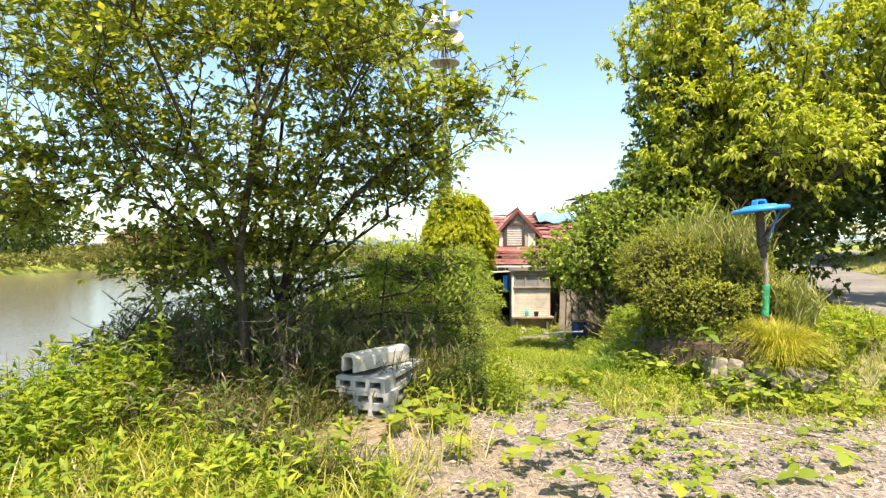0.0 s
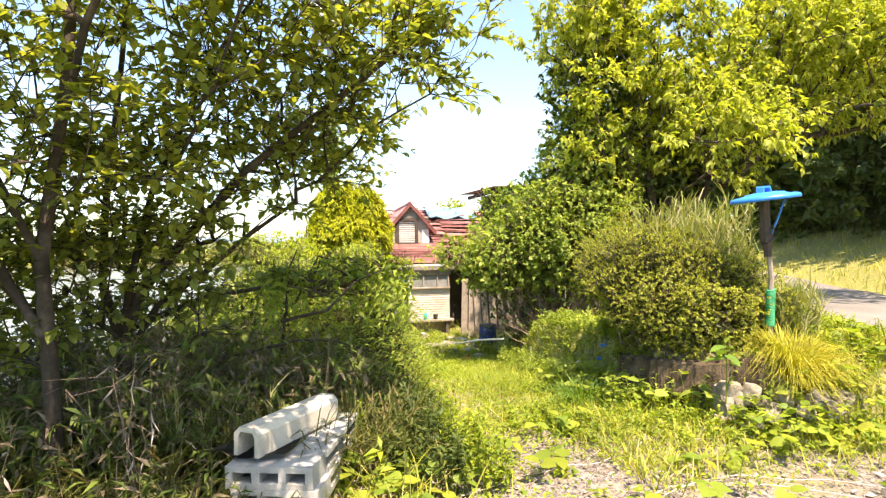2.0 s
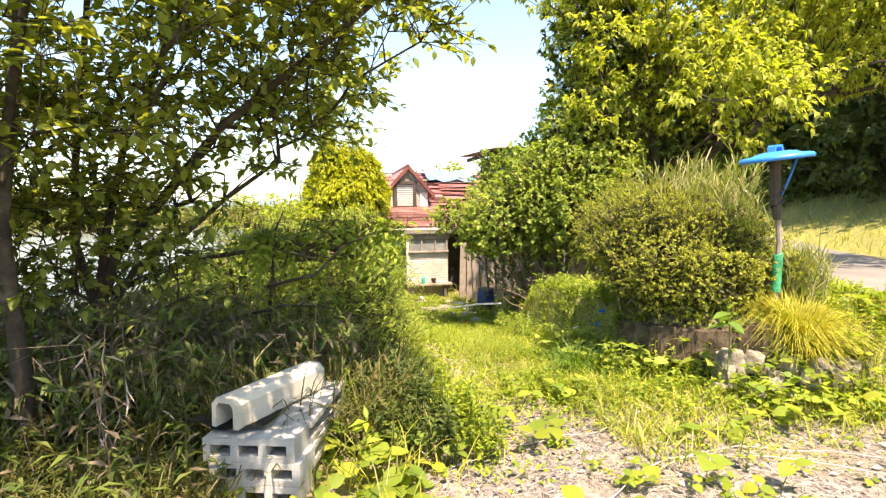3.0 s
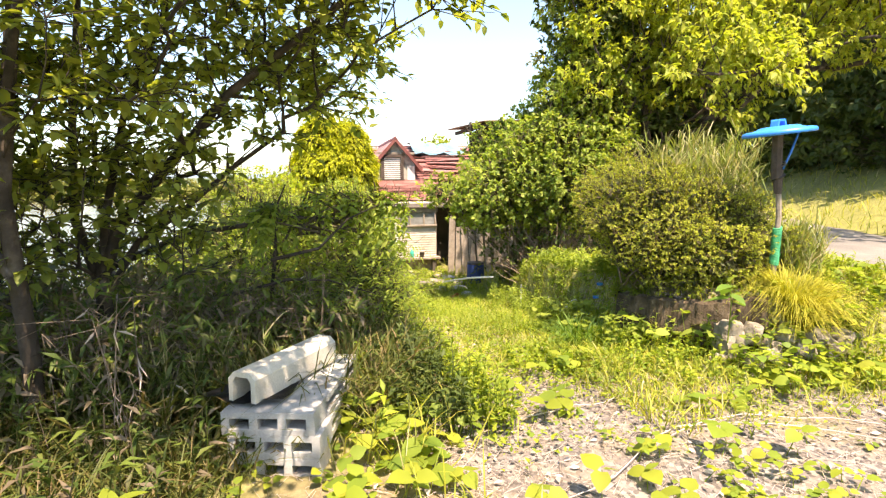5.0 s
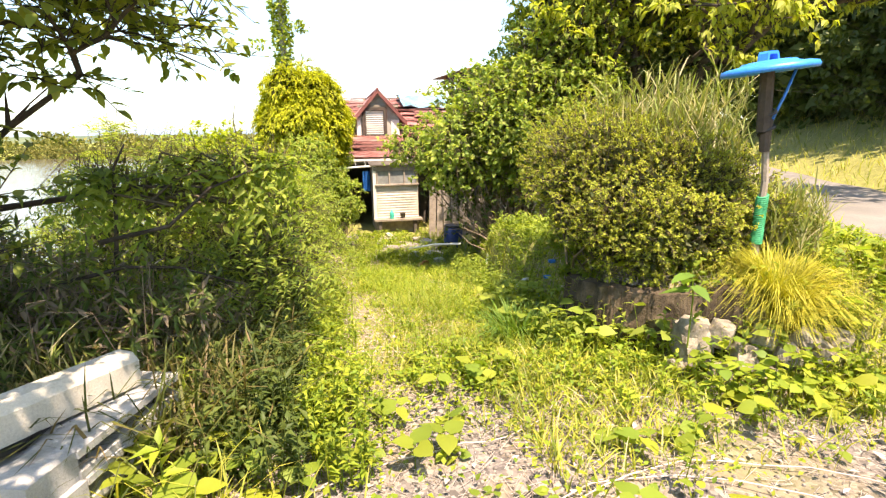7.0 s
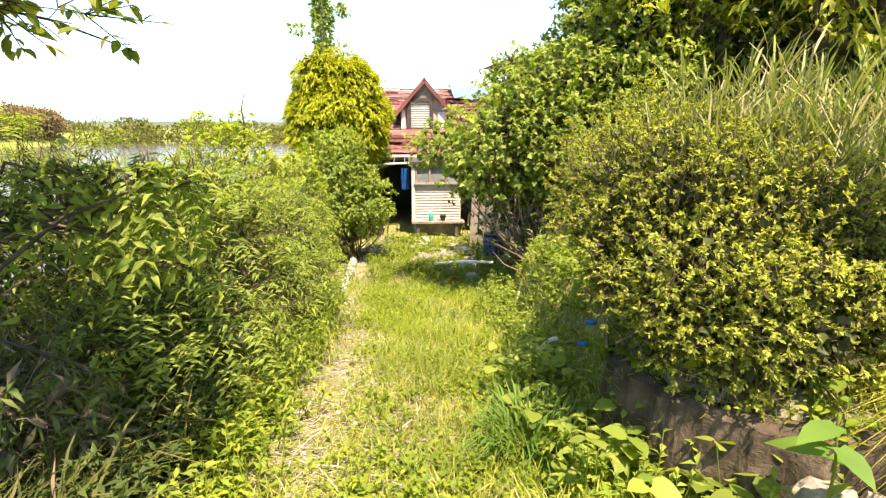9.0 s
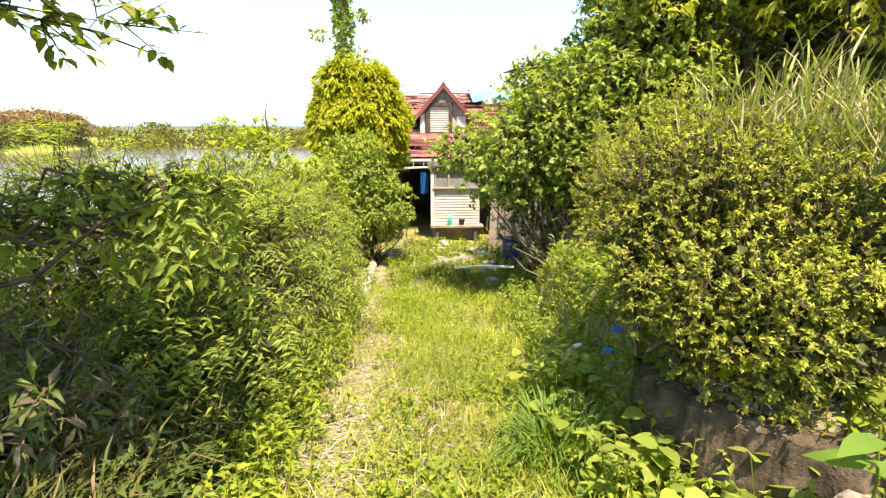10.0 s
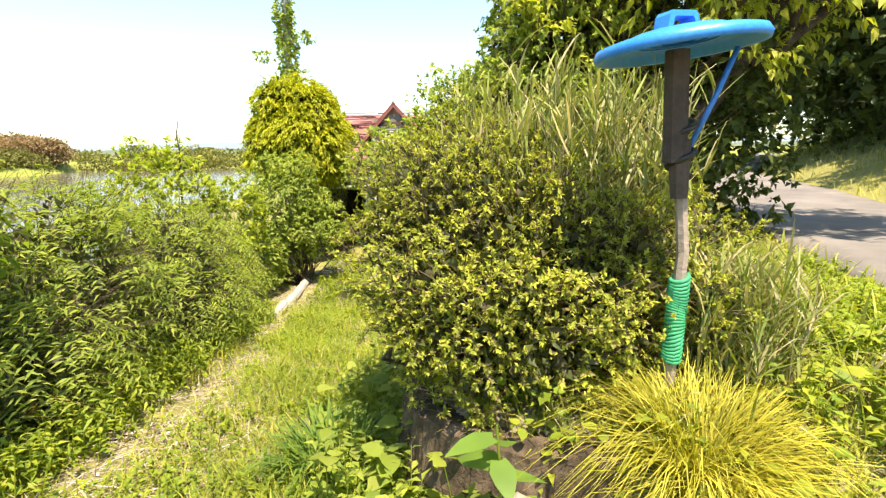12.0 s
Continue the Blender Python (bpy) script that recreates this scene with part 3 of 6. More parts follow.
def height(x, y):
    x, y = np.asarray(x, float), np.asarray(y, float)
    z = np.interp(y, [-5, 4.6, 6.6, 10, 14, 30], [0.02, 0.02, -0.25, -0.78, -0.95, -1.0])
    z = z + (0.46 - 0.35 * (z + 0.0)) * sm(-0.12 - 1.2 * sm(2.5, 3.2, x), 0.1 + 1.2 * sm(2.5, 3.2, x), x - bank_edge(y)) * sm(3.4, 4.4, y) * (1 - sm(10, 15, y))
    roadz = 0.02 + 0.22 * sm(1, 7, y) + 0.02 * np.clip(y - 9, 0, 40)
    z = z + (roadz - z) * sm(-2.6, -1.4, x - road_x(y)) * sm(-60, -20, y)
    z = z + np.clip(x - road_x(y) - 1.6, 0, 8) * 0.34 * (1 - sm(60, 90, y))
    lake = sm(0.6, -1.9, x - shore_x(y)) * (1 - sm(92, 102, y + 0.12 * x)) * sm(-47, -43.5, x + 1.2 * np.sin(y * 0.21))
    z = z - 1.7 * lake * np.where(x < shore_x(y) + 1, 1, 0) - 0.25 * sm(-1.8, -3.2, x)
    z = z + 1.3 * sm(-44.5, -50, x)
    z = np.where(lake > 0.97, np.minimum(z, -2.1), z)
    z = z + 0.02 * np.sin(x * 3.1 + 1.3 * np.sin(y * 2.3)) * np.sin(y * 2.7) + 0.012 * np.sin(x * 9 + y * 4) * np.sin(y * 8 - x * 3)
    return z


def warp(n, near, a, off):
    u = np.linspace(-1, 1, n)
    return off + near * np.sinh(a * u) / math.sinh(a)


def make_ground():
    xs, ys = warp(320, 2500, 9.2, 0.8), warp(320, 2500, 9.0, 5.0)
    X, Y = np.meshgrid(xs, ys)
    Z = height(X, Y)
    V = np.stack([X, Y, Z], -1).reshape(-1, 3)
    n = len(xs)
    i = (np.arange(n - 1)[None, :] + np.arange(len(ys) - 1)[:, None] * n).ravel()
    T = np.concatenate([np.stack([i, i + 1, i + n + 1], 1), np.stack([i, i + n + 1, i + n], 1)])
    me = mesh_np("ground", V, T)
    x, y = V[:, 0], V[:, 1]
    wob = 0.35 * np.sin(x * 2.1) * np.sin(y * 1.7) + 0.2 * np.sin(x * 5 + y * 3)
    gravel = (1 - sm(1.6, 2.2, x + wob) * sm(3.5, 4.0, y + wob) * 0.7) * sm(-0.5, 0.4, x + wob) * sm(5.0, 4.3, y + wob * 0.6 - 0.1 * x) * sm(-4, -2, y) * sm(-0.9, -1.5, x - road_x(y))
    green = np.clip(sm(4.2, 5.4, y + wob) + sm(0.0, -0.8, x + wob) + sm(0.2, 1.2, x - road_x(y) - 1.2) + sm(1.6, 2.2, x + wob) * sm(3.5, 4.0, y + wob), 0, 1)
    for key, val in (("gravel", gravel * 0.95), ("green", np.maximum(green * 0.6, 0.95 * sm(22, 40, np.hypot(x, y))))):
        at = me.attributes.new(key, "FLOAT", "POINT")
        at.data.foreach_set("value", val.astype(np.float32))
    ob = put("ground", me, M["ground"], None, smooth=True)
    return tagged(ob, "weedy ground of soil, dry straw and gravel", "ground", kind="structure")


make_ground()


def make_water():
    bm = bmesh.new()
    for x, y in ((-400, -60), (-3, -60), (-3, 100), (-400, 100)):
        bm.verts.new((x, y, -1.5))
    bm.faces.new(bm.verts)
    tagged(part("water", bm, M["water"]), "calm pale pond water reflecting the sky", "water", kind="structure")


make_water()


def make_road():
    ys = np.concatenate([np.linspace(-30, 0, 16), np.linspace(0.5, 22, 60), np.linspace(24, 60, 14)])
    bm = bmesh.new()
    rows = []
    for y in ys:
        c = road_x(y)
        top, row = [], []
        for k in range(7):
            x = c - 1.35 + 2.7 * k / 6 + 0.05 * math.sin(y * 3 + k * 2) * (k in (0, 6))
            top.append((x, y))
        zs = [float(height(x, yy)) for x, yy in top]
        zm = sum(zs) / len(zs) + 0.035
        row = [bm.verts.new((top[0][0], y, zm - 0.2))] + [bm.verts.new((x, yy, 0.5 * zm + 0.5 * max(z + 0.03, zm))) for (x, yy), z in zip(top, zs)] + [bm.verts.new((top[-1][0], y, zm - 0.2))]
        rows.append(row)
    for a, b in zip(rows, rows[1:]):
        for k in range(8):
            bm.faces.new((a[k], a[k + 1], b[k + 1], b[k]))
    tagged(part("road", bm, M["asphalt"], smooth=True), "narrow worn grey asphalt lane beside grass", "road", kind="structure")


make_road()


# ---- concrete blocks and drain channel ----
def voxels(xs, ys, zs, empty):
    """A solid of cells between the cuts, without the empty ones."""
    bm = bmesh.new()
    vs = {}

    def v(i, j, k):
        if (i, j, k) not in vs:
            vs[i, j, k] = bm.verts.new((xs[i], ys[j], zs[k]))
        return vs[i, j, k]

    nx, ny, nz = len(xs) - 1, len(ys) - 1, len(zs) - 1

    def full(i, j, k):
        return 0 <= i < nx and 0 <= j < ny and 0 <= k < nz and (i, k) not in empty

    for i in range(nx):
        for j in range(ny):
            for k in range(nz):
                if not full(i, j, k):
                    continue
                if not full(i - 1, j, k):
                    bm.faces.new((v(i, j, k), v(i, j, k + 1), v(i, j + 1, k + 1), v(i, j + 1, k)))
                if not full(i + 1, j, k):
                    bm.faces.new((v(i + 1, j, k), v(i + 1, j + 1, k), v(i + 1, j + 1, k + 1), v(i + 1, j, k + 1)))
                if not full(i, j - 1, k):
                    bm.faces.new((v(i, j, k), v(i + 1, j, k), v(i + 1, j, k + 1), v(i, j, k + 1)))
                if not full(i, j + 1, k):
                    bm.faces.new((v(i, j + 1, k), v(i, j + 1, k + 1), v(i + 1, j + 1, k + 1), v(i + 1, j + 1, k)))
                if not full(i, j, k - 1):
                    bm.faces.new((v(i, j, k), v(i, j + 1, k), v(i + 1, j + 1, k), v(i + 1, j, k)))
                if not full(i, j, k + 1):
                    bm.faces.new((v(i, j, k + 1), v(i + 1, j, k + 1), v(i + 1, j + 1, k + 1), v(i, j + 1, k + 1)))
    return bm


def make_blocks():
    rnd = random.Random(4)
    bm = voxels([0, 0.034, 0.118, 0.153, 0.237, 0.272, 0.356, 0.39], [0, 0.19], [0, 0.026, 0.073, 0.099], {(1, 1), (3, 1), (5, 1)})
    first = part("concrete_block", bm, M["concrete"], bevel=0.005, segs=2)
    tagged(first, "pale grey hollow concrete block with three holes, stacked flat", "concrete block", "stack of concrete blocks")
    bm = voxels([0, 0.034, 0.118, 0.153, 0.237, 0.272, 0.356, 0.39], [0, 0.19], [0, 0.026, 0.073, 0.099], {(0, 1), (1, 1), (3, 1), (5, 1), (6, 1)})
    grooved = part("concrete_block", bm, M["concrete"], bevel=0.004)
    tagged(grooved, "pale grey hollow concrete block with open grooved ends, stacked flat", "concrete block", "stack of concrete blocks")
    base = pose(-0.757, 3.862, -0.1, 0, 0, -18)
    n = 0
    for layer in range(4):
        for row in range(4):
            dx = rnd.uniform(-0.012, 0.012)
            m = base @ pose(dx, 0.192 * row + rnd.uniform(-0.003, 0.003), 0.1 * layer, rnd.uniform(-0.2, 0.2), 0, rnd.uniform(-1.2, 1.2) - (2 if row == 3 else 0))
            if n < 2:
                (first, grooved)[n].matrix_basis = m
            else:
                copy_thing(grooved if row else first, m)
            n += 1
    # drain channel turned over on the stack
    w, h, t = 0.068, 0.128, 0.022
    prof = [(-w, 0), (-w, h - 0.03), (-w + 0.03, h), (w - 0.03, h), (w, h - 0.03), (w, 0), (w - t, 0), (w - t, h - 0.045), (w - t - 0.015, h - t), (-w + t + 0.015, h - t), (-w + t, h - 0.045), (-w + t, 0)]
    ob = part("drain_channel", prism(bmesh.new(), prof, 0, 0.63), M["gutter_concrete"], bevel=0.004)
    ob.matrix_basis = pose(-0.682, 3.885, 0.325, -1.5, 0, -35)
    tagged(ob, "U-shaped concrete drain channel lying upside down on the blocks", "drain channel")
    bm = bmesh.new()
    rows = []
    for i in range(9):
        s = i / 8
        rows.append([bm.verts.new((-0.24 + 0.42 * s, -0.02 + 0.2 * v + 0.02 * math.sin(7 * s), 0.02 + 0.012 * math.sin(9 * s + 4 * v) - 0.16 * max(0, 0.22 - s))) for v in (0, 0.5, 1)])
    for a, b in zip(rows, rows[1:]):
        for k in range(2):
            bm.faces.new((a[k], b[k], b[k + 1], a[k + 1]))
    bmesh.ops.solidify(bm, geom=bm.faces[:], thickness=0.012)
    ob = part("rubber_sheet", bm, M["black_plastic"], smooth=True)
    ob.matrix_basis = pose(-0.685, 3.93, 0.303, 0, 0, -20)
    tagged(ob, "crumpled black rubber sheet under the drain channel", "rubber sheet")


make_blocks()


# ---- post with a blue lid ----
def make_post():
    gx, gy = 2.73, 4.55
    g = float(height(gx, gy))
    ob = thing("lid_post", (gx, gy, g), "dark wooden post capped with a bright blue plastic lid", "post")
    top = 1.53 - g
    bm = tube(bmesh.new(), [(0.02, 0.0, 0.66), (0.012, 0.0, 0.82), (0.0, 0.0, top - 0.3), (-0.012, 0.0, top)], [0.024, 0.033, 0.034, 0.033], 8)
    part("post", bm, M["post_wood"], ob, smooth=False)
    bm = tube(bmesh.new(), [(0.02, 0.0, -0.1), (0.03, 0.0, 0.2), (0.045, 0.0, 0.5), (0.02, 0.0, 0.74)], [0.022, 0.02, 0.018, 0.018], 7)
    part("stake", bm, M["grey_wood"], ob, "weathered lower stake")
    part("tie", tube(bmesh.new(), [(0.018 + 0.035 * math.cos(a), 0.035 * math.sin(a), 0.72 + 0.012 * a) for a in (0.55 * k for k in range(25))], 0.009, 5), M["black_plastic"], ob, "black cord binding the post to the stake", smooth=True)
    sleeve = bmesh.new()
    for k in range(26):
        z = 0.18 + 0.0098 * k
        c = 0.03 + 0.014 * (z - 0.2) / 0.3
        ring = [(c + 0.025 * math.cos(a), 0.025 * math.sin(a), z + 0.01 * math.sin(a + k * 0.3)) for a in (2 * math.pi * q / 10 for q in range(11))]
        tube(sleeve, ring, 0.007, 5, False)
    part("net_sleeve", sleeve, M["green_net"], ob, "green plastic net wound round the foot", smooth=True)
    # lid: shallow dome with a rolled rim and a square handle
    R = 0.213
    prof = [(0.012, -0.004), (0.1, -0.004), (R - 0.03, -0.012), (R - 0.012, -0.032), (R + 0.004, -0.034), (R + 0.008, -0.02), (R, -0.004), (R - 0.03, 0.004), (R - 0.05, 0.003), (0.13, 0.012), (0.12, 0.02), (0.07, 0.026), (0.012, 0.026)]
    lid = part("lid", lathe(bmesh.new(), prof, 56), M["blue_plastic"], ob, "bright blue round plastic lid", smooth=True)
    lid.matrix_basis = pose(-0.018, -0.01, top + 0.025, -3, -5.5, 20)
    bm = bmesh.new()
    hp = [(-0.066, 0.018), (-0.054, 0.06), (-0.044, 0.07), (0.044, 0.07), (0.054, 0.06), (0.066, 0.018), (0.044, 0.018), (0.038, 0.05), (0.032, 0.055), (-0.032, 0.055), (-0.038, 0.05), (-0.044, 0.018)]
    prism(bm, hp, -0.024, 0.024)
    part("handle", bm, M["blue_plastic"], lid, bevel=0.004, segs=2)
    bm = bmesh.new()
    for q in range(5):
        r = 0.165 - 0.03 * q
        tube(bm, [(r * math.cos(a), r * math.sin(a), -0.006) for a in (2 * math.pi * k / 28 for k in range(29))], 0.003, 4, False)
    part("ridge", bm, M["blue_plastic"], lid, smooth=True)
    bm = tube(bmesh.new(), [(0.165, 0.0, top + 0.01), (0.11, 0.0, top - 0.12), (0.045, 0.005, top - 0.26)], [0.008, 0.008, 0.008], 6)
    part("strap", bm, M["blue_strap"], ob, "blue plastic strap bracing the lid", smooth=True)


make_post()


# ---- low retaining wall and rocks ----
def rock_mesh(seed, size, sub=3):
    bm = bmesh.new()
    bmesh.ops.create_icosphere(bm, subdivisions=sub, radius=1.0)
    for v in bm.verts:
        d = v.co.normalized()
        f = 1 + 0.4 * noise.noise(d * 1.6 + Vector((seed, 0, 0))) + 0.32 * noise.noise(d * 3.7 + Vector((0, seed, 0))) + 0.16 * noise.noise(d * 9 + Vector((0, 0, seed)))
        q = Vector((max(-0.8, min(0.8, d.x * f)), max(-0.8, min(0.8, d.y * f)), max(-0.75, min(0.75, d.z * f))))
        v.co = Vector((q.x * size[0], q.y * size[1], q.z * size[2]))
    return bm


def make_wall_rocks():
    bm = bmesh.new()
    pts = [(2.52, 4.35), (2.27, 4.5), (2.06, 4.74), (2.0, 5.0), (2.03, 5.2), (2.1, 5.4)]
    rows = []
    for i in range(61):
        s = i / 60 * 5
        k = min(int(s), 4)
        f = s - k
        x, y = pts[k][0] * (1 - f) + pts[k + 1][0] * f, pts[k][1] * (1 - f) + pts[k + 1][1] * f
        d = Vector((pts[k + 1][0] - pts[k][0], pts[k + 1][1] - pts[k][1], 0)).normalized()
        nrm = Vector((-d.y, d.x, 0))
        if nrm.x > 0:
            nrm = -nrm
        j = 0.05 * noise.noise(Vector((s * 4, 0, 0)))
        top = 0.45 + 0.03 * noise.noise(Vector((s * 2, 5, 0))) - 0.04 * s * 0.6
        low = top - 0.75
        c = Vector((x, y, 0))
        rows.append([bm.verts.new(p) for p in ((c + nrm * (0.1 + j)) + Vector((0, 0, low)), (c + nrm * (0.06 + j)) + Vector((0, 0, top * 0.5 + low * 0.2)), (c + nrm * (0.03 + j)) + Vector((0, 0, top - 0.02)), (c - nrm * 0.02) + Vector((0, 0, top)), (c - nrm * 0.13) + Vector((0, 0, top - 0.01)), (c - nrm * 0.13) + Vector((0, 0, low)))])
    for row in rows:
        for v in row[:4]:
            v.co += Vector((1, 1, 0.6)) * 0.03 * noise.noise(v.co * 9)
    for a, b in zip(rows, rows[1:]):
        for q in range(6):
            bm.faces.new((a[q], b[q], b[(q + 1) % 6], a[(q + 1) % 6]))
    bm.faces.new(rows[0])
    bm.faces.new(rows[-1][::-1])
    tagged(part("retaining_wall", bm, M["old_shaded_concrete"]), "low stained concrete retaining wall, coloured darker for the shade under the azalea", "retaining wall", kind="structure")
    for i, (x, y, z, sx, sy, sz) in enumerate([(2.26, 4.38, 0.2, 0.1, 0.1, 0.15), (2.38, 4.32, 0.24, 0.08, 0.07, 0.09), (2.46, 4.26, 0.14, 0.09, 0.07, 0.09), (2.56, 4.24, 0.23, 0.07, 0.07, 0.07), (2.66, 4.2, 0.14, 0.08, 0.07, 0.08), (2.76, 4.19, 0.22, 0.07, 0.06, 0.07), (2.85, 4.17, 0.15, 0.08, 0.07, 0.08), (2.93, 4.16, 0.22, 0.07, 0.06, 0.07), (2.32, 4.24, 0.08, 0.07, 0.06, 0.05), (2.52, 4.14, 0.07, 0.06, 0.05, 0.05), (2.16, 4.36, 0.08, 0.06, 0.05, 0.06)]):
        ob = part("rock", rock_mesh(i * 3.7 + 1, (sx, sy, sz)), M["rock"])
        ob.matrix_basis = pose(x, y, z, 10 * i, 5, 40 * i)
        tagged(ob, "pale weathered rock edging the planted bank", "rock", "rocks edging the bank")


make_wall_rocks()


# ---- house ----
def roof_z(y):
    return 0.76 + 0.285 * (y - 15.2)


def make_house():
    rnd = random.Random(11)
    ob = thing("house", (2.2, 15.7, -1.05), "run-down single-storey house with a faded red roof and a dormer", "house")
    ob.rotation_euler = (0, 0, radians(-2))
    T = Matrix.Translation((-2.2, -15.7, 1.05))

    def add(name, bm, mat, parent=ob, label="", bevel=0.0, smooth=False):
        bmesh.ops.transform(bm, matrix=T, verts=bm.verts)
        return part(name, bm, M[mat], parent, label, bevel, smooth)

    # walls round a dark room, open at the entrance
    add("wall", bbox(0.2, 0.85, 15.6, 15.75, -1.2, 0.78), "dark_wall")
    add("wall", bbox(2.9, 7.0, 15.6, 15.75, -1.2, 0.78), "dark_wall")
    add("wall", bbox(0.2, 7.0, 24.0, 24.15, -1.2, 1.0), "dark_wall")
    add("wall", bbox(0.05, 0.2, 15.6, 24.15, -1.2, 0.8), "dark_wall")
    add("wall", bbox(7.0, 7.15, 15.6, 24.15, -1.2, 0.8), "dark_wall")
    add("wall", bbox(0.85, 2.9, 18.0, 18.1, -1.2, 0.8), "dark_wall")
    add("lintel", bbox(0.85, 2.9, 15.58, 15.77, 0.55, 0.8), "grey_wood", bevel=0.01)
    deck = add("roof", prism_yz(-0.1, 7.4, [(15.2, 0.70), (21.3, 2.44), (25.0, 1.0), (25.0, 0.9), (21.3, 2.36), (15.2, 0.62)]), "dark_wall")
    # roof sheets in courses, loose and buckled past the dormer
    sheets = {}
    for row in range(25):
        y0 = 15.12 + row * 0.25
        x = -0.15 - (0.5 if row % 2 else 0)
        while x < 7.3:
            w = 1.9
            ragged = x > 2.9
            key = rnd.randrange(4)
            if key not in sheets:
                bm = bmesh.new()
                rows = []
                for i in range(9):
                    u = i / 8
                    z = 0.012 * (i % 2) + 0.01 * math.sin(4 * u + key)
                    rows.append([bm.verts.new((w * u, 0.27 * v, z * 0.5 + 0.006 * math.sin(6 * v + key * 2) * v)) for v in (0, 0.5, 1)])
                for a, b in zip(rows, rows[1:]):
                    for k in range(2):
                        bm.faces.new((a[k], b[k], b[k + 1], a[k + 1]))
                bmesh.ops.solidify(bm, geom=bm.faces[:], thickness=0.006)
                me = bpy.data.meshes.new("roof_sheet")
                bm.to_mesh(me)
                bm.free()
                sheets[key] = me
            s = put("roof_sheet", sheets[key], M["red_roof"], deck)
            wild = 1.0 if ragged else 0.18
            s.matrix_basis = T @ pose(x + rnd.uniform(-0.05, 0.05), y0, roof_z(y0) + 0.0 + rnd.uniform(0.0, 0.01) + (rnd.uniform(0, 0.05) if ragged else 0), math.degrees(math.atan(0.285)) - 2.5 + rnd.uniform(-5, 3) * wild, rnd.uniform(-2.5, 2.5) * wild, rnd.uniform(-4, 4) * wild)
            x += w - 0.03
    add("eave_board", bbox(-0.1, 7.4, 15.06, 15.1, 0.6, 0.71), "grey_wood", bevel=0.006)
    add("roof_flashing", bbox(0.6, 2.9, 14.98, 15.05, 0.66, 0.7), "white_paint", label="pale loose strip of eave flashing")
    # dormer
    d = thing("dormer", (0, 0, 0))
    d.parent = ob
    tagged(d, "small gabled dormer with a shuttered window")
    add("dormer_wall", prism(bmesh.new(), [(1.72, 1.2), (2.86, 1.2), (2.86, 1.7), (2.29, 2.36), (1.72, 1.7)], 17.0, 17.1), "plaster", d)
    add("dormer_side", bbox(1.72, 1.8, 17.1, 19.6, 1.2, 1.72), "plaster", d)
    add("dormer_side", bbox(2.78, 2.86, 17.1, 19.6, 1.2, 1.72), "plaster", d)
    for sx in (-1, 1):
        bm = prism(bmesh.new(), [(2.29, 2.44), (2.29 + sx * 0.74, 1.6), (2.29 + sx * 0.74, 1.54), (2.29, 2.37)], 16.9, 20.9)
        add("dormer_roof", bm, "red_roof", d)
        bm = prism(bmesh.new(), [(2.29, 2.47), (2.29 + sx * 0.77, 1.6), (2.29 + sx * 0.77, 1.47), (2.29, 2.34)], 16.84, 16.9)
        add("barge_board", bm, "red_trim", d)
    bm = prism(bmesh.new(), [(2.24, 2.42), (2.29, 2.5), (2.34, 2.42)], 16.83, 20.9)
    add("ridge_cap", bm, "red_trim", d)
    for x0, x1, z0, z1 in ((1.86, 1.95, 1.24, 1.96), (2.43, 2.52, 1.24, 1.96), (1.86, 2.52, 1.9, 1.98), (1.83, 2.55, 1.2, 1.27)):
        add("window_frame", bbox(x0, x1, 16.9, 17.0, z0, z1), "post_wood", d, bevel=0.006)
    add("window_pane", bbox(1.96, 2.46, 16.96, 16.98, 1.27, 1.9), "glass", d, "dusty window pane")
    for k in range(11):
        add("shutter_slat", bbox(1.97, 2.45, 16.945, 16.957, 1.29 + 0.056 * k, 1.322 + 0.056 * k), "white_paint", d)
    add("corner_board", bbox(1.72, 1.82, 16.96, 17.0, 1.22, 1.72), "white_paint", d)
    add("corner_board", bbox(2.64, 2.86, 16.96, 17.0, 1.22, 1.66), "white_paint", d)
    add("tie_board", bbox(1.74, 2.84, 16.94, 17.0, 1.99, 2.05), "grey_wood", d)
    # annex with lap siding and a window band
    an = thing("annex", (0, 0, 0))
    an.parent = ob
    tagged(an, "low annex with cream lap siding")
    add("annex_wall", bbox(1.92, 2.9, 14.34, 14.42, -1.1, 0.6), "grey_wood", an)
    add("annex_wall", bbox(1.92, 2.0, 14.42, 15.6, -1.1, 0.6), "grey_wood", an)
    for k in range(13):
        z = -0.6 + k * 0.058
        bm = prism_yz(1.9, 2.88, [(14.3, z), (14.325, z + 0.06), (14.34, z + 0.06), (14.34, z)])
        add("siding_board", bm, "siding", an)
    add("corner_post", bbox(1.86, 1.93, 14.27, 14.36, -0.64, 0.58), "white_paint", an, bevel=0.005)
    add("window_band", bbox(1.95, 2.85, 14.3, 14.34, 0.17, 0.46), "glass", an, "dusty band of window panes")
    for x in (1.94, 2.22, 2.56, 2.84):
        add("mullion", bbox(x, x + 0.035, 14.27, 14.345, 0.15, 0.48), "grey_wood", an)
    add("sill", bbox(1.9, 2.9, 14.24, 14.345, 0.13, 0.17), "grey_wood", an, bevel=0.005)
    add("head_board", bbox(1.88, 2.92, 14.26, 14.345, 0.47, 0.58), "grey_wood", an, bevel=0.005)
    add("ledge", bbox(1.85, 2.95, 14.08, 14.33, -0.66, -0.61), "grey_wood", an, "weathered plank ledge", bevel=0.006)
    add("ledge_support", bbox(1.95, 2.02, 14.12, 14.3, -1.1, -0.66), "dark_wall", an)
    add("ledge_support", bbox(2.75, 2.82, 14.12, 14.3, -1.1, -0.66), "dark_wall", an)
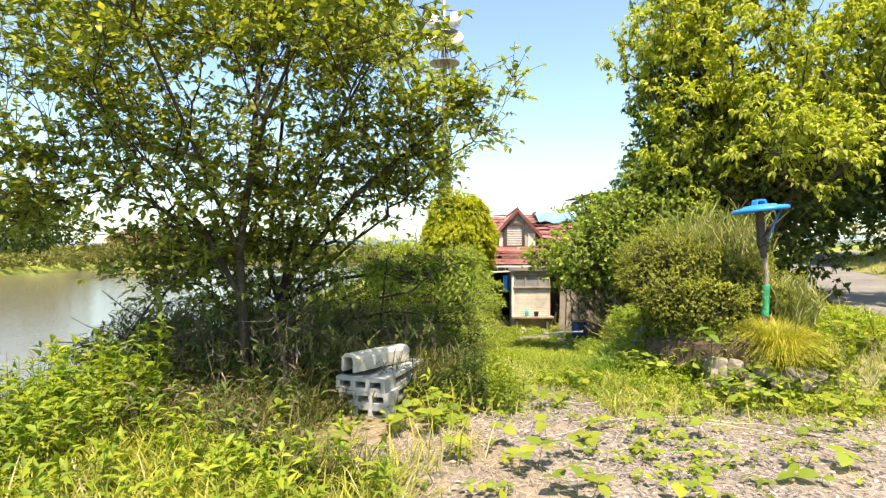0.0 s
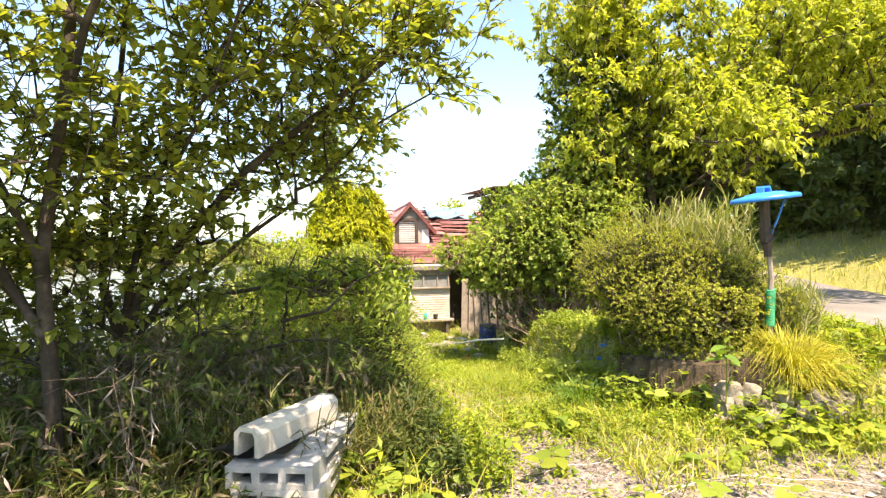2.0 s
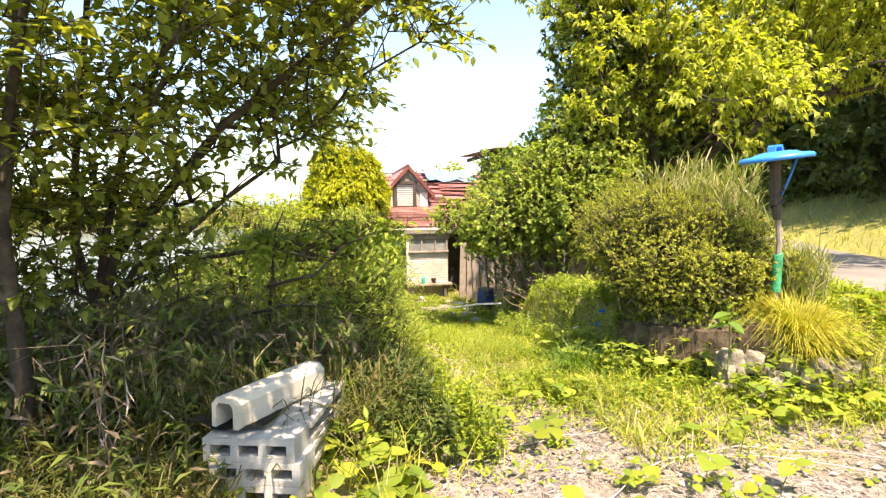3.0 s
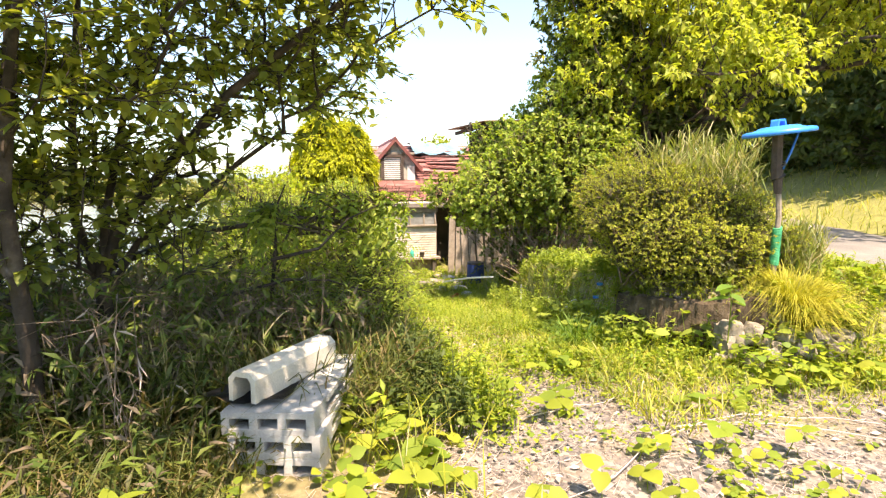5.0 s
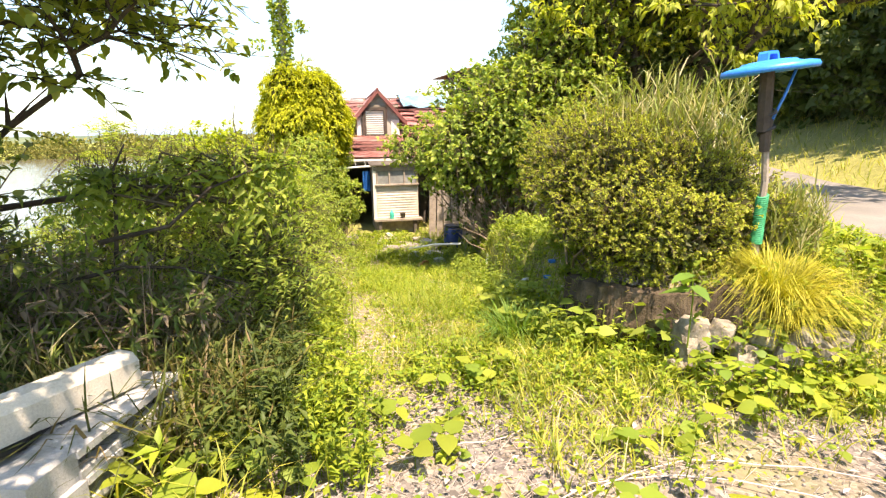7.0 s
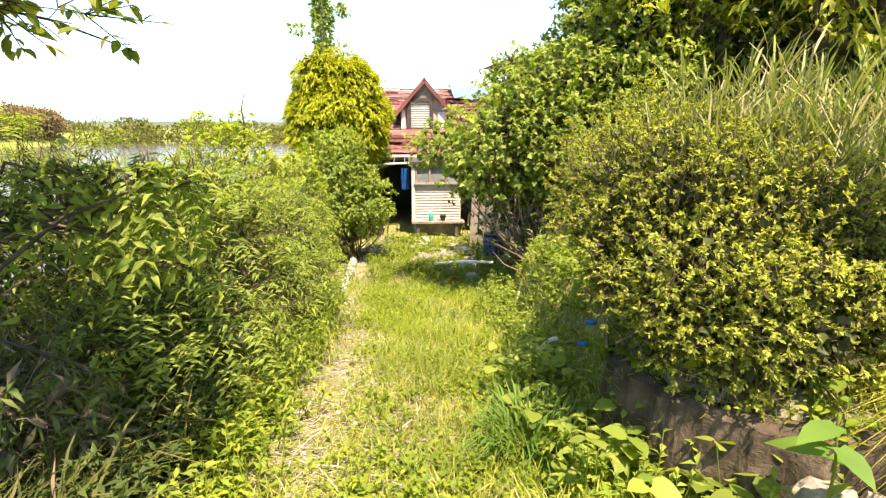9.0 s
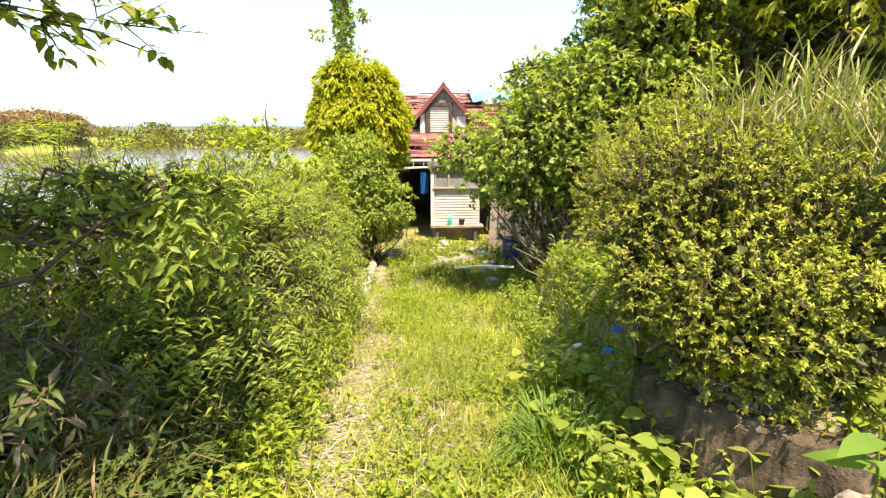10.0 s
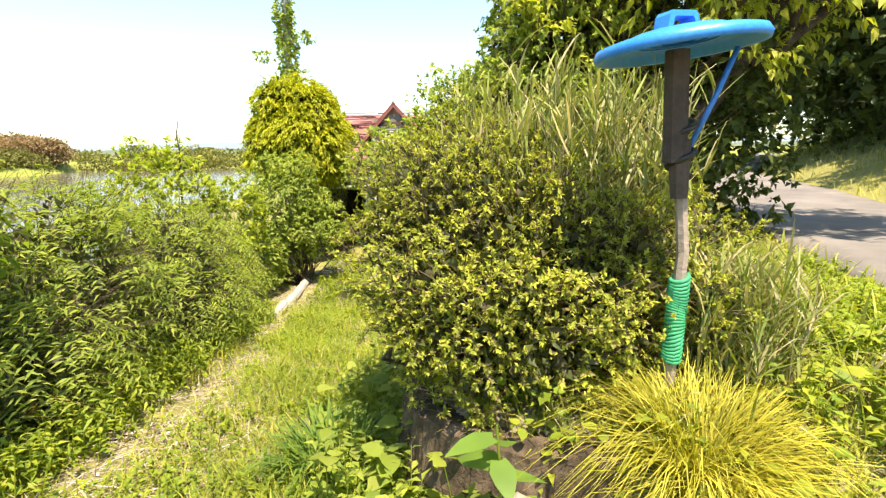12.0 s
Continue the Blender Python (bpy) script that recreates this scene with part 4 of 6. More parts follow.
    # thin roof coloured dark to stand in for the shadow above the windows
    add("annex_roof", prism_yz(1.8, 3.4, [(14.2, 0.585), (15.5, 0.68), (15.5, 0.7), (14.2, 0.605)]), "dark_wall", an)
    bm = bmesh.new()
    tube(bm, [(0.2, 14.25, 0.5), (1.0, 14.25, 0.545), (1.95, 14.25, 0.585)], 0.022, 8)
    add("awning_pole", bm, "white_paint", ob, "white metal awning pole", smooth=True)
    bm = bmesh.new()
    for k in range(7):
        tube(bm, [(0.4 + k * 0.22, 14.25, 0.55), (0.42 + k * 0.22, 14.9, 0.66)], 0.008, 5)
    add("awning_wire", bm, "grey_metal", ob)
    # blue cloth hung in the entrance
    bm = bmesh.new()
    rows = [[bm.verts.new((1.66 + 0.16 * u / 5, 14.6 + 0.02 * math.sin(u * 2), z)) for z in (0.45, 0.2, 0.0)] for u in range(6)]
    for a, b in zip(rows, rows[1:]):
        for k in range(2):
            bm.faces.new((a[k], b[k], b[k + 1], a[k + 1]))
    bmesh.ops.solidify(bm, geom=bm.faces[:], thickness=0.006)
    add("hung_cloth", bm, "blue_strap", ob, "blue cloth hung in the entrance")


def prism_yz(x0, x1, pts):
    bm = prism(bmesh.new(), pts, x0, x1)
    bmesh.ops.transform(bm, matrix=Matrix(((0, 1, 0, 0), (1, 0, 0, 0), (0, 0, 1, 0), (0, 0, 0, 1))), verts=bm.verts)
    return bm


make_house()


def make_house_clutter():
    rnd = random.Random(5)
    b = part("bottle", lathe(bmesh.new(), [(0.045, 0), (0.05, 0.01), (0.05, 0.12), (0.04, 0.15), (0.018, 0.17), (0.018, 0.2)], 16), M["teal_plastic"], smooth=True)
    b.location = (2.2, 14.18, -0.61)
    tagged(b, "teal plastic bottle standing on the plank ledge", "bottle")
    b = part("pot", lathe(bmesh.new(), [(0.05, 0), (0.065, 0.12), (0.07, 0.12), (0.06, 0.11)], 16), M["dark_wall"], smooth=True)
    b.location = (2.45, 14.18, -0.61)
    tagged(b, "small dark pot on the plank ledge", "pot")
    for i in range(9):
        w = rnd.uniform(0.12, 0.17)
        bm = bbox(-w / 2, w / 2, -0.015, 0.015, 0, rnd.uniform(1.15, 1.5))
        ob = part("plank", bm, M["grey_wood"], bevel=0.004)
        ob.matrix_basis = pose(2.95 + i * 0.17, 13.4 - 0.05 * i, -1.0, rnd.uniform(-5, -1), rnd.uniform(-3, 3), rnd.uniform(-8, 8))
        tagged(ob, "weathered grey plank leaning beside the annex", "plank", "planks beside the annex")
    for i in range(14):
        bm = bbox(-rnd.uniform(0.1, 0.3), rnd.uniform(0.1, 0.3), -0.05, 0.05, 0, rnd.uniform(0.015, 0.05))
        ob = part("scrap_board", bm, M["grey_wood" if i % 4 else "plaster"], bevel=0.003)
        x, y = rnd.uniform(1.7, 2.8), rnd.uniform(11.4, 13.4)
        ob.matrix_basis = pose(x, y, float(height(x, y)) + 0.01 + rnd.uniform(0, 0.04), rnd.uniform(-5, 5), rnd.uniform(-5, 5), rnd.uniform(0, 180))
        tagged(ob, "broken board in the scrap heap", "board", "scrap heap before the house")
    for i in range(12):
        x, y = rnd.uniform(1.7, 2.6), rnd.uniform(10.2, 12.6)
        ob = part("rubble_stone", rock_mesh(20 + i, (rnd.uniform(0.1, 0.22), rnd.uniform(0.08, 0.16), rnd.uniform(0.07, 0.14)), 2), M["stone" if i % 2 else "plaster"])
        ob.matrix_basis = pose(x, y, float(height(x, y)) + 0.03, 0, 0, rnd.uniform(0, 180))
        tagged(ob, "grey stone in the scrap heap", "stone", "rubble before the house")
    # step stones at the entrance
    for i, (x, y, w) in enumerate([(1.25, 13.6, 0.5), (1.05, 13.0, 0.42), (0.95, 12.4, 0.4)]):
        ob = part("step_stone", rock_mesh(50 + i, (w * 0.6, 0.22, 0.09), 2), M["stone"])
        ob.location = (x, y, float(height(x, y)) + 0.03)
        tagged(ob, "flat pale stepping stone before the entrance", "stone", "stepping stones")
    d = thing("drum", (2.95, 11.6, float(height(2.95, 11.6)) - 0.05), "dark blue plastic drum under the vines", "drum")
    part("body", lathe(bmesh.new(), [(0.15, 0), (0.17, 0.02), (0.175, 0.2), (0.18, 0.22), (0.175, 0.24), (0.17, 0.45), (0.15, 0.48)], 24), M["dark_blue"], d, smooth=True)
    part("rim", lathe(bmesh.new(), [(0.152, 0.46), (0.166, 0.47), (0.166, 0.5), (0.15, 0.5)], 24), M["black_plastic"], d, smooth=True)
    p = part("flower_pot", lathe(bmesh.new(), [(0.06, 0), (0.09, 0.13), (0.1, 0.13), (0.1, 0.16), (0.085, 0.16), (0.08, 0.1)], 20), M["terracotta"], smooth=True)
    p.matrix_basis = pose(1.95, 9.9, float(height(1.95, 9.9)) + 0.08, 80, 0, 30)
    tagged(p, "terracotta flower pot tipped on its side", "flower pot")
    for a, b in (((2.5, 8.3, -0.2), (2.25, 7.75, -0.38)), ((1.75, 9.6, -0.35), (2.35, 9.0, -0.2)), ((1.95, 6.05, 0.02), (2.05, 6.0, 0.12))):
        ob = part("pipe", tube(bmesh.new(), [a, [(u + v) / 2 + 0.02 for u, v in zip(a, b)], b], 0.014, 8), M["white_paint"], smooth=True)
        tagged(ob, "thin white plastic pipe lying in the weeds", "pipe", "pipes in the weeds")
    for i in range(7):
        x, y = 1.9 + 0.035 * i, 5.72 + 0.04 * math.sin(i * 2)
        ob = part("blue_scrap", rock_mesh(70 + i, (0.035, 0.02, 0.02), 1), M["blue_strap"])
        ob.location = (x, y, float(height(x, y)) + 0.09)
        tagged(ob, "scrap of blue plastic sheet in the weeds", "plastic scrap", "blue scraps in the weeds")
    # pale kerb along the path
    for i in range(4):
        s0, s1 = i / 4, (i + 1) / 4
        x0, y0, x1, y1 = 0.6 + 0.07 * s0, 9.5 + 2.4 * s0, 0.6 + 0.07 * s1, 9.5 + 2.4 * s1 - 0.015
        z = float(height(x0, (y0 + y1) / 2))
        bm = tube(bmesh.new(), [(x0, y0, z + 0.04), ((x0 + x1) / 2 + 0.012, (y0 + y1) / 2, z + 0.045), (x1, y1, z + 0.035)], [0.06, 0.062, 0.058], 8)
        tagged(part("kerb_log", bm, M["plaster"]), "pale weathered log edging the path", "log", "logs edging the path")
    g = float(height(-0.04, 11.5))
    ob = thing("fence_post", (-0.04, 11.5, g), "grey post with a metal cap among the shrubs", "post")
    part("shaft", tube(bmesh.new(), [(0, 0, -0.05), (0, 0, 1.15)], 0.045, 10), M["dark_wall"], ob)
    part("cap", tube(bmesh.new(), [(0, 0, 1.13), (0, 0, 1.38)], 0.055, 12), M["grey_metal"], ob, smooth=True)


make_house_clutter()


# ---- shed behind the vines, trellis, tarp ----
def make_shed():
    ob = thing("shed", (5.0, 14.1, -0.72), "old shed with a thin brown roof, half buried in vines", "shed")
    T = Matrix.Translation((-4.2, -12.6, 0.8))

    def add(name, bm, mat, label=""):
        bmesh.ops.transform(bm, matrix=T, verts=bm.verts)
        return part(name, bm, M[mat], ob, label, 0.008)

    add("wall", bbox(3.3, 6.0, 12.0, 12.1, -1.0, 2.4), "dark_wall")
    add("wall", bbox(3.3, 3.4, 12.1, 14.0, -1.0, 2.4), "dark_wall")
    add("wall", bbox(5.9, 6.0, 12.1, 14.0, -1.0, 2.4), "dark_wall")
    add("wall", bbox(3.3, 6.0, 13.9, 14.0, -1.0, 2.4), "dark_wall")
    for k in range(4):
        bm = box(bmesh.new(), (0.9, 2.9, 0.03), pose(3.25 + k * 0.88, 12.9, 2.5 + 0.02 * (k % 2) + 0.03 * k, 1.5, -2, 0))
        add("roof_sheet", bm, "brown_roof")
    for k in range(3):
        add("rafter", bbox(2.95 + k * 0.5, 3.02 + k * 0.5, 11.5, 14.2, 2.36 + k * 0.02, 2.45 + k * 0.02), "post_wood")
    bm = bmesh.new()
    tr = thing("trellis", (3.6, 13.9, 1.9), "dark crossed-lath trellis beside the shed roof", "trellis")
    for k in range(6):
        for s in (-1, 1):
            bm = box(bmesh.new(), (0.025, 0.012, 0.75), pose(0.1 + 0.1 * k, 0.02 * s, 0.32, 0, s * 40, 0))
            part("lath", bm, M["post_wood"], tr)
    part("stake", bbox(-0.02, 0.03, -0.03, 0.03, -2.6, 0.7), M["post_wood"], tr)
    bm = bmesh.new()
    rows = [[bm.verts.new((3.5 + 0.25 * u, 19.6 + 0.5 * v, roof_z(19.6 + 0.5 * v) + 0.12 + 0.06 * math.sin(u * 2 + v) + 0.12 * (v == 2))) for v in range(4)] for u in range(8)]
    for a, b in zip(rows, rows[1:]):
        for k in range(3):
            bm.faces.new((a[k], b[k], b[k + 1], a[k + 1]))
    bmesh.ops.solidify(bm, geom=bm.faces[:], thickness=0.02)
    tagged(part("tarp", bm, M["tarp"], smooth=True), "faded blue tarpaulin over the damaged roof", "tarpaulin")


make_shed()


# ---- radio mast ----
def make_mast():
    ob = thing("antenna_pole", (0.05, 15.6, -1.3), "tall grey antenna pole with white dishes behind the thuja", "antenna pole")
    ob.scale = (0.33, 0.33, 0.33)
    part("pole", tube(bmesh.new(), [(0, 0, -0.5), (0, 0, 20), (0, 0, 31)], [0.26, 0.22, 0.17], 12), M["steel"], ob, smooth=True)
    for z in (23.9, 25.5, 26.5):
        bm = lathe(bmesh.new(), [(0.3, z), (1.35, z), (1.35, z + 0.08), (0.3, z + 0.08)], 16)
        part("platform", bm, M["steel"], ob)
        bm = bmesh.new()
        tube(bm, [(1.3 * math.cos(a), 1.3 * math.sin(a), z + 0.9) for a in (2 * math.pi * k / 16 for k in range(17))], 0.04, 5, False)
        for k in range(8):
            a = 2 * math.pi * k / 8
            tube(bm, [(1.3 * math.cos(a), 1.3 * math.sin(a), z), (1.3 * math.cos(a), 1.3 * math.sin(a), z + 0.9)], 0.035, 4)
        part("railing", bm, M["steel"], ob)
    part("crossarm", bbox(-2.4, 0, -0.1, 0.1, 23.1, 23.3), M["red_trim"], ob)
    for x, z in ((-1.25, 27.1), (1.1, 27.2), (-1.2, 25.3), (1.25, 25.4)):
        dish = part("dish", lathe(bmesh.new(), [(0.05, 0), (0.5, 0.1), (0.7, 0.3), (0.72, 0.55), (0.1, 0.62)], 20), M["white_paint"], ob, smooth=True)
        dish.matrix_basis = pose(x, -0.9, z, 75, 0, 25 if x < 0 else -35)
    bm = bmesh.new()
    for x in (-0.9, -0.4, 0.5, 0.9):
        tube(bm, [(x, -0.6, 23.0), (x * 0.5, -0.4, 25)], 0.05, 5)
    part("brackets", bm, M["steel"], ob)


make_mast()


# ---- trees and shrubs ----
tree("broadleaf_tree", (-1.6, 4.6, -0.05),
     [[(-1.45, 4.82, -0.1), (-1.45, 4.82, 0.4), (-1.46, 4.82, 0.72), (-1.36, 4.82, 1.0), (-1.1, 4.82, 1.32), (-0.75, 4.6, 1.68), (-0.2, 4.45, 2.1), (0.3, 4.3, 2.5)],
      [(-1.46, 4.82, 0.75), (-1.4, 4.8, 1.1), (-1.28, 4.8, 1.6), (-1.0, 4.8, 2.25), (-0.62, 4.8, 2.9), (-0.3, 4.8, 3.5)],
      [(-1.47, 4.82, 0.7), (-1.58, 4.88, 1.05), (-1.58, 4.95, 1.5), (-1.5, 5.0, 2.3), (-1.4, 5.0, 3.3), (-1.3, 4.9, 4.2)],
      [(-1.46, 4.82, 0.6), (-1.28, 4.86, 0.92), (-1.05, 4.9, 1.08), (-0.8, 4.9, 1.3), (-0.5, 4.9, 1.52)],
      [(-1.6, 4.3, -0.1), (-1.58, 4.26, 0.5), (-1.6, 4.22, 1.2), (-1.52, 4.3, 2.0), (-1.47, 4.4, 3.0), (-1.4, 4.4, 4.0)],
      [(-1.6, 4.22, 0.85), (-1.85, 4.2, 1.35), (-2.3, 4.2, 1.9), (-2.8, 4.2, 2.5)],
      [(-1.6, 4.22, 1.2), (-1.75, 3.85, 1.9), (-1.9, 3.45, 2.6), (-2.0, 3.0, 3.2)],
      [(-1.58, 4.24, 1.5), (-1.3, 3.95, 2.2), (-0.9, 3.65, 2.8)],
      [(-0.75, 4.6, 1.68), (-0.5, 5.25, 1.74), (-0.25, 5.7, 1.72), (-0.1, 5.95, 1.66)]],
     [((-0.1, 4.45, 2.35), (0.7, 0.5, 0.3)), ((-0.55, 4.7, 1.8), (0.4, 0.35, 0.22)), ((0.3, 4.3, 2.45), (0.45, 0.4, 0.24)), ((-0.65, 4.5, 2.85), (0.55, 0.6, 0.4)), ((-0.15, 4.5, 1.98), (0.35, 0.35, 0.18)), ((0.2, 4.4, 2.2), (0.35, 0.3, 0.15)), ((-0.9, 4.5, 2.15), (0.7, 0.6, 0.45)), ((-1.4, 4.7, 3.2), (1.1, 0.9, 0.8)), ((-1.4, 4.6, 1.75), (0.7, 0.5, 0.4)), ((-2.3, 4.3, 2.1), (0.8, 0.7, 0.5)), ((-2.9, 4.3, 2.8), (0.9, 0.7, 0.6)), ((-3.2, 4.3, 1.95), (0.8, 0.7, 0.4)), ((-2.2, 3.5, 2.8), (0.9, 0.6, 0.4)), ((-1.1, 3.7, 2.8), (0.8, 0.5, 0.3)), ((-0.4, 3.7, 2.65), (0.45, 0.35, 0.2)), ((-0.75, 3.05, 2.8), (0.45, 0.35, 0.2)), ((-1.4, 3.0, 2.9), (0.6, 0.4, 0.25)), ((-2.0, 4.45, 1.3), (0.8, 0.45, 0.26)), ((-2.2, 4.45, 1.02), (0.5, 0.35, 0.2)), ((-1.25, 4.7, 1.25), (0.5, 0.35, 0.22)), ((-1.75, 4.6, 0.9), (0.6, 0.35, 0.3)), ((-1.15, 4.8, 0.95), (0.45, 0.3, 0.28)), ((-1.6, 4.7, 1.3), (0.8, 0.4, 0.3)), ((-2.1, 4.6, 1.05), (0.5, 0.35, 0.28)), ((-0.35, 3.0, 2.75), (0.4, 0.35, 0.2)), ((-1.9, 4.6, 4.0), (1.1, 0.8, 0.5)), ((-0.75, 4.75, 1.5), (0.35, 0.3, 0.16)), ((-0.25, 5.7, 1.73), (0.25, 0.3, 0.08)), ((-0.45, 5.2, 1.85), (0.5, 0.4, 0.25)), ((-0.1, 5.2, 2.1), (0.4, 0.35, 0.22)), ((-3.4, 4.2, 1.6), (0.7, 0.5, 0.22)), ((-1.75, 4.0, 1.7), (0.8, 0.45, 0.32))],
     1720, 4, 0.26, 6, 0.066, 0.04, "tree_leaf", "multi-stemmed broadleaf tree with fresh green leaves beside the pond", 0.022, root_r=(0.046, 0.024, 0.028, 0.018, 0.044, 0.02, 0.018, 0.016, 0.01), sag=-0.04, droop=0.2, flat=0.6)

tree("vine_clad_tree", (4.9, 9.0, 0.2),
     [[(4.9, 9.0, -0.2), (4.95, 9.0, 1.5), (4.8, 9.1, 3.0), (4.6, 9.2, 4.4)],
      [(5.0, 9.0, 0.8), (5.8, 8.7, 2.2), (6.6, 8.4, 3.6)]],
     [((4.5, 9.2, 4.3), (1.5, 1.3, 1.9)), ((5.6, 8.8, 3.2), (1.4, 1.2, 1.3)), ((6.9, 8.3, 4.4), (1.9, 1.5, 1.7)), ((3.9, 9.2, 2.6), (1.0, 0.9, 1.1)), ((3.9, 9.4, 4.6), (0.9, 0.8, 1.3)), ((5.2, 9.3, 6.3), (1.8, 1.4, 1.4)), ((5.0, 7.3, 2.75), (1.1, 0.7, 0.55)), ((8.2, 7.6, 4.0), (1.5, 1.5, 1.2))],
     960, 6, 0.4, 11, 0.105, 0.05, "yellow_leaf", "large tree smothered in yellow-green vine leaves", 0.1, droop=0.7, shape=leaves)

shrub("vine_thicket", (4.6, 9.4, 0.0), [((4.7, 9.6, 1.9), (1.3, 0.9, 2.0)), ((5.8, 9.3, 1.6), (1.3, 0.9, 1.4)), ((4.5, 9.6, 3.6), (1.2, 0.9, 1.5))], 15000, 0.11, 0.07, "dark_leaf", "dense dark ivy thicket round the tree's trunk", twigs=150, lo=0.1, category="vines", twig_mat="dead_twig")

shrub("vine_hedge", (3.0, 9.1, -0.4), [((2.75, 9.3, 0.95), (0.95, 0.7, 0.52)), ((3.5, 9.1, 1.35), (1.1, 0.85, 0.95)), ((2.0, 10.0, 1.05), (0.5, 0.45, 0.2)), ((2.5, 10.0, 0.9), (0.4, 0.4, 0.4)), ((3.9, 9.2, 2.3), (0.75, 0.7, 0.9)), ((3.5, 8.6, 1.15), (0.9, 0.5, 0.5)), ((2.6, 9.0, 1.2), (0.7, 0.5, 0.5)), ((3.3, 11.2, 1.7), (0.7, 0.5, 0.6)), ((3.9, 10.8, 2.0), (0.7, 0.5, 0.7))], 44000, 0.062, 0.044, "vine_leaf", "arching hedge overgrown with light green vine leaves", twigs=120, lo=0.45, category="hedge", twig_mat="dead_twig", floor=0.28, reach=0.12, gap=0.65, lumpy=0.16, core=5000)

shrub("vine_tangle", (3.0, 8.7, -0.35), [((2.8, 9.2, 0.3), (0.75, 0.4, 0.6)), ((3.5, 8.8, 0.5), (0.75, 0.4, 0.8))], 3500, 0.06, 0.035, "dark_leaf", "tangle of bare brown vines under the hedge", twigs=260, lo=0.1, category="vines", twig_mat="dead_twig", reach=0.14, floor=-0.35)

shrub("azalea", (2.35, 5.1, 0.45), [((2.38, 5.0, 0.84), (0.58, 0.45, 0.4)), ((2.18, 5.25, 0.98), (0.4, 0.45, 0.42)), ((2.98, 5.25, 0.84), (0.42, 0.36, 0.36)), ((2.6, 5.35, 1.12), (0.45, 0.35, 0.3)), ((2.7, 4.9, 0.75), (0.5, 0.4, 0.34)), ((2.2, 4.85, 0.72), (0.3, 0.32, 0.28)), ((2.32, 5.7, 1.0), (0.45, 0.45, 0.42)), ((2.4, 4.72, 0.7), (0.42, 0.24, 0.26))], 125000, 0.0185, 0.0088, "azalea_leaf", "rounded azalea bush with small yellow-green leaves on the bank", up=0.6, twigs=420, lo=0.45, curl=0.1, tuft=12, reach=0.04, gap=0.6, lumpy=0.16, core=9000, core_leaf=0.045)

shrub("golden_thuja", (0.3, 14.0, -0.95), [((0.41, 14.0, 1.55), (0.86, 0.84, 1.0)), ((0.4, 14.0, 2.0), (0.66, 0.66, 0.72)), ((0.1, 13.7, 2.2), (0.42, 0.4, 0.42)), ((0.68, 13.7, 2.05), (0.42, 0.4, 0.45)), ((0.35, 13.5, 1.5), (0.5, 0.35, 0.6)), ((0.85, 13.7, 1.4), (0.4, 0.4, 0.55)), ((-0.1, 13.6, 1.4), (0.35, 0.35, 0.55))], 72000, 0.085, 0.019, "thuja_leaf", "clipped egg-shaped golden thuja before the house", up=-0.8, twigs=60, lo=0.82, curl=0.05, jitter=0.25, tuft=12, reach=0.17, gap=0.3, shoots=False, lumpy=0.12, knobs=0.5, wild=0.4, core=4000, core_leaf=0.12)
shrub("laurel", (0.95, 14.5, -0.95), [((1.0, 14.6, 1.3), (0.42, 0.6, 1.0))], 5000, 0.09, 0.045, "vine_leaf", "green shrub growing behind the golden thuja", twigs=40, lo=0.4)
bm_t = tube(bmesh.new(), [(0, 0, -0.1), (0.02, 0, 0.8), (0, 0, 1.9)], [0.1, 0.09, 0.06], 9)
part("trunk", bm_t, M["bark"], bpy.data.objects["golden_thuja"])

shrub("wisteria_thicket", (-0.4, 6.2, -0.2), [((-0.75, 6.6, 0.65), (0.55, 0.5, 0.58)), ((0.0, 6.4, 0.5), (0.5, 0.55, 0.68)), ((0.05, 5.8, 0.2), (0.42, 0.4, 0.55)), ((0.15, 7.6, 0.2), (0.5, 0.7, 0.75)), ((0.1, 8.7, 0.0), (0.4, 0.7, 0.6)), ((-1.5, 7.6, 0.1), (1.1, 1.1, 0.5)), ((0.02, 9.7, -0.3), (0.35, 0.6, 0.45))], 62000, 0.058, 0.0145, "wisteria_leaf", "tangled thicket of feathery light green leaves along the path", twigs=260, lo=0.5, droop=0.9, up=0.3, category="thicket", floor=-0.75, tuft=15, reach=0.3, gap=0.85, pinnate=True, lumpy=0.2, core=4500, core_leaf=0.06)
shrub("pond_undergrowth", (-1.9, 5.9, -0.1), [((-1.4, 4.5, 0.3), (0.6, 0.25, 0.38)), ((-2.1, 4.45, 0.3), (0.5, 0.25, 0.34)), ((-1.75, 5.7, 0.35), (0.6, 0.5, 0.5)), ((-2.5, 5.6, 0.25), (0.6, 0.5, 0.5)), ((-0.9, 5.2, 0.25), (0.5, 0.35, 0.45)), ((-0.35, 5.0, 0.2), (0.4, 0.3, 0.4)), ((-3.0, 5.2, 0.2), (0.5, 0.4, 0.4))], 27000, 0.085, 0.02, "thicket_leaf", "shaded scrub and bare twigs beneath the tree", twigs=150, lo=0.2, category="undergrowth", twig_mat="dead_twig", gap=0.7, reach=0.16, droop=1.0)
shrub("lime_shrub", (-0.9, 10.0, -0.75), [((-0.75, 10.0, 0.6), (0.7, 0.6, 0.75)), ((-1.8, 10.6, 0.0), (0.9, 0.7, 0.5)), ((0.0, 10.4, 0.35), (0.4, 0.5, 0.6)), ((-0.05, 9.6, -0.2), (0.35, 0.6, 0.5))], 11000, 0.075, 0.04, "lime_leaf", "bright lime-green shrub by the pond", twigs=80, lo=0.45)
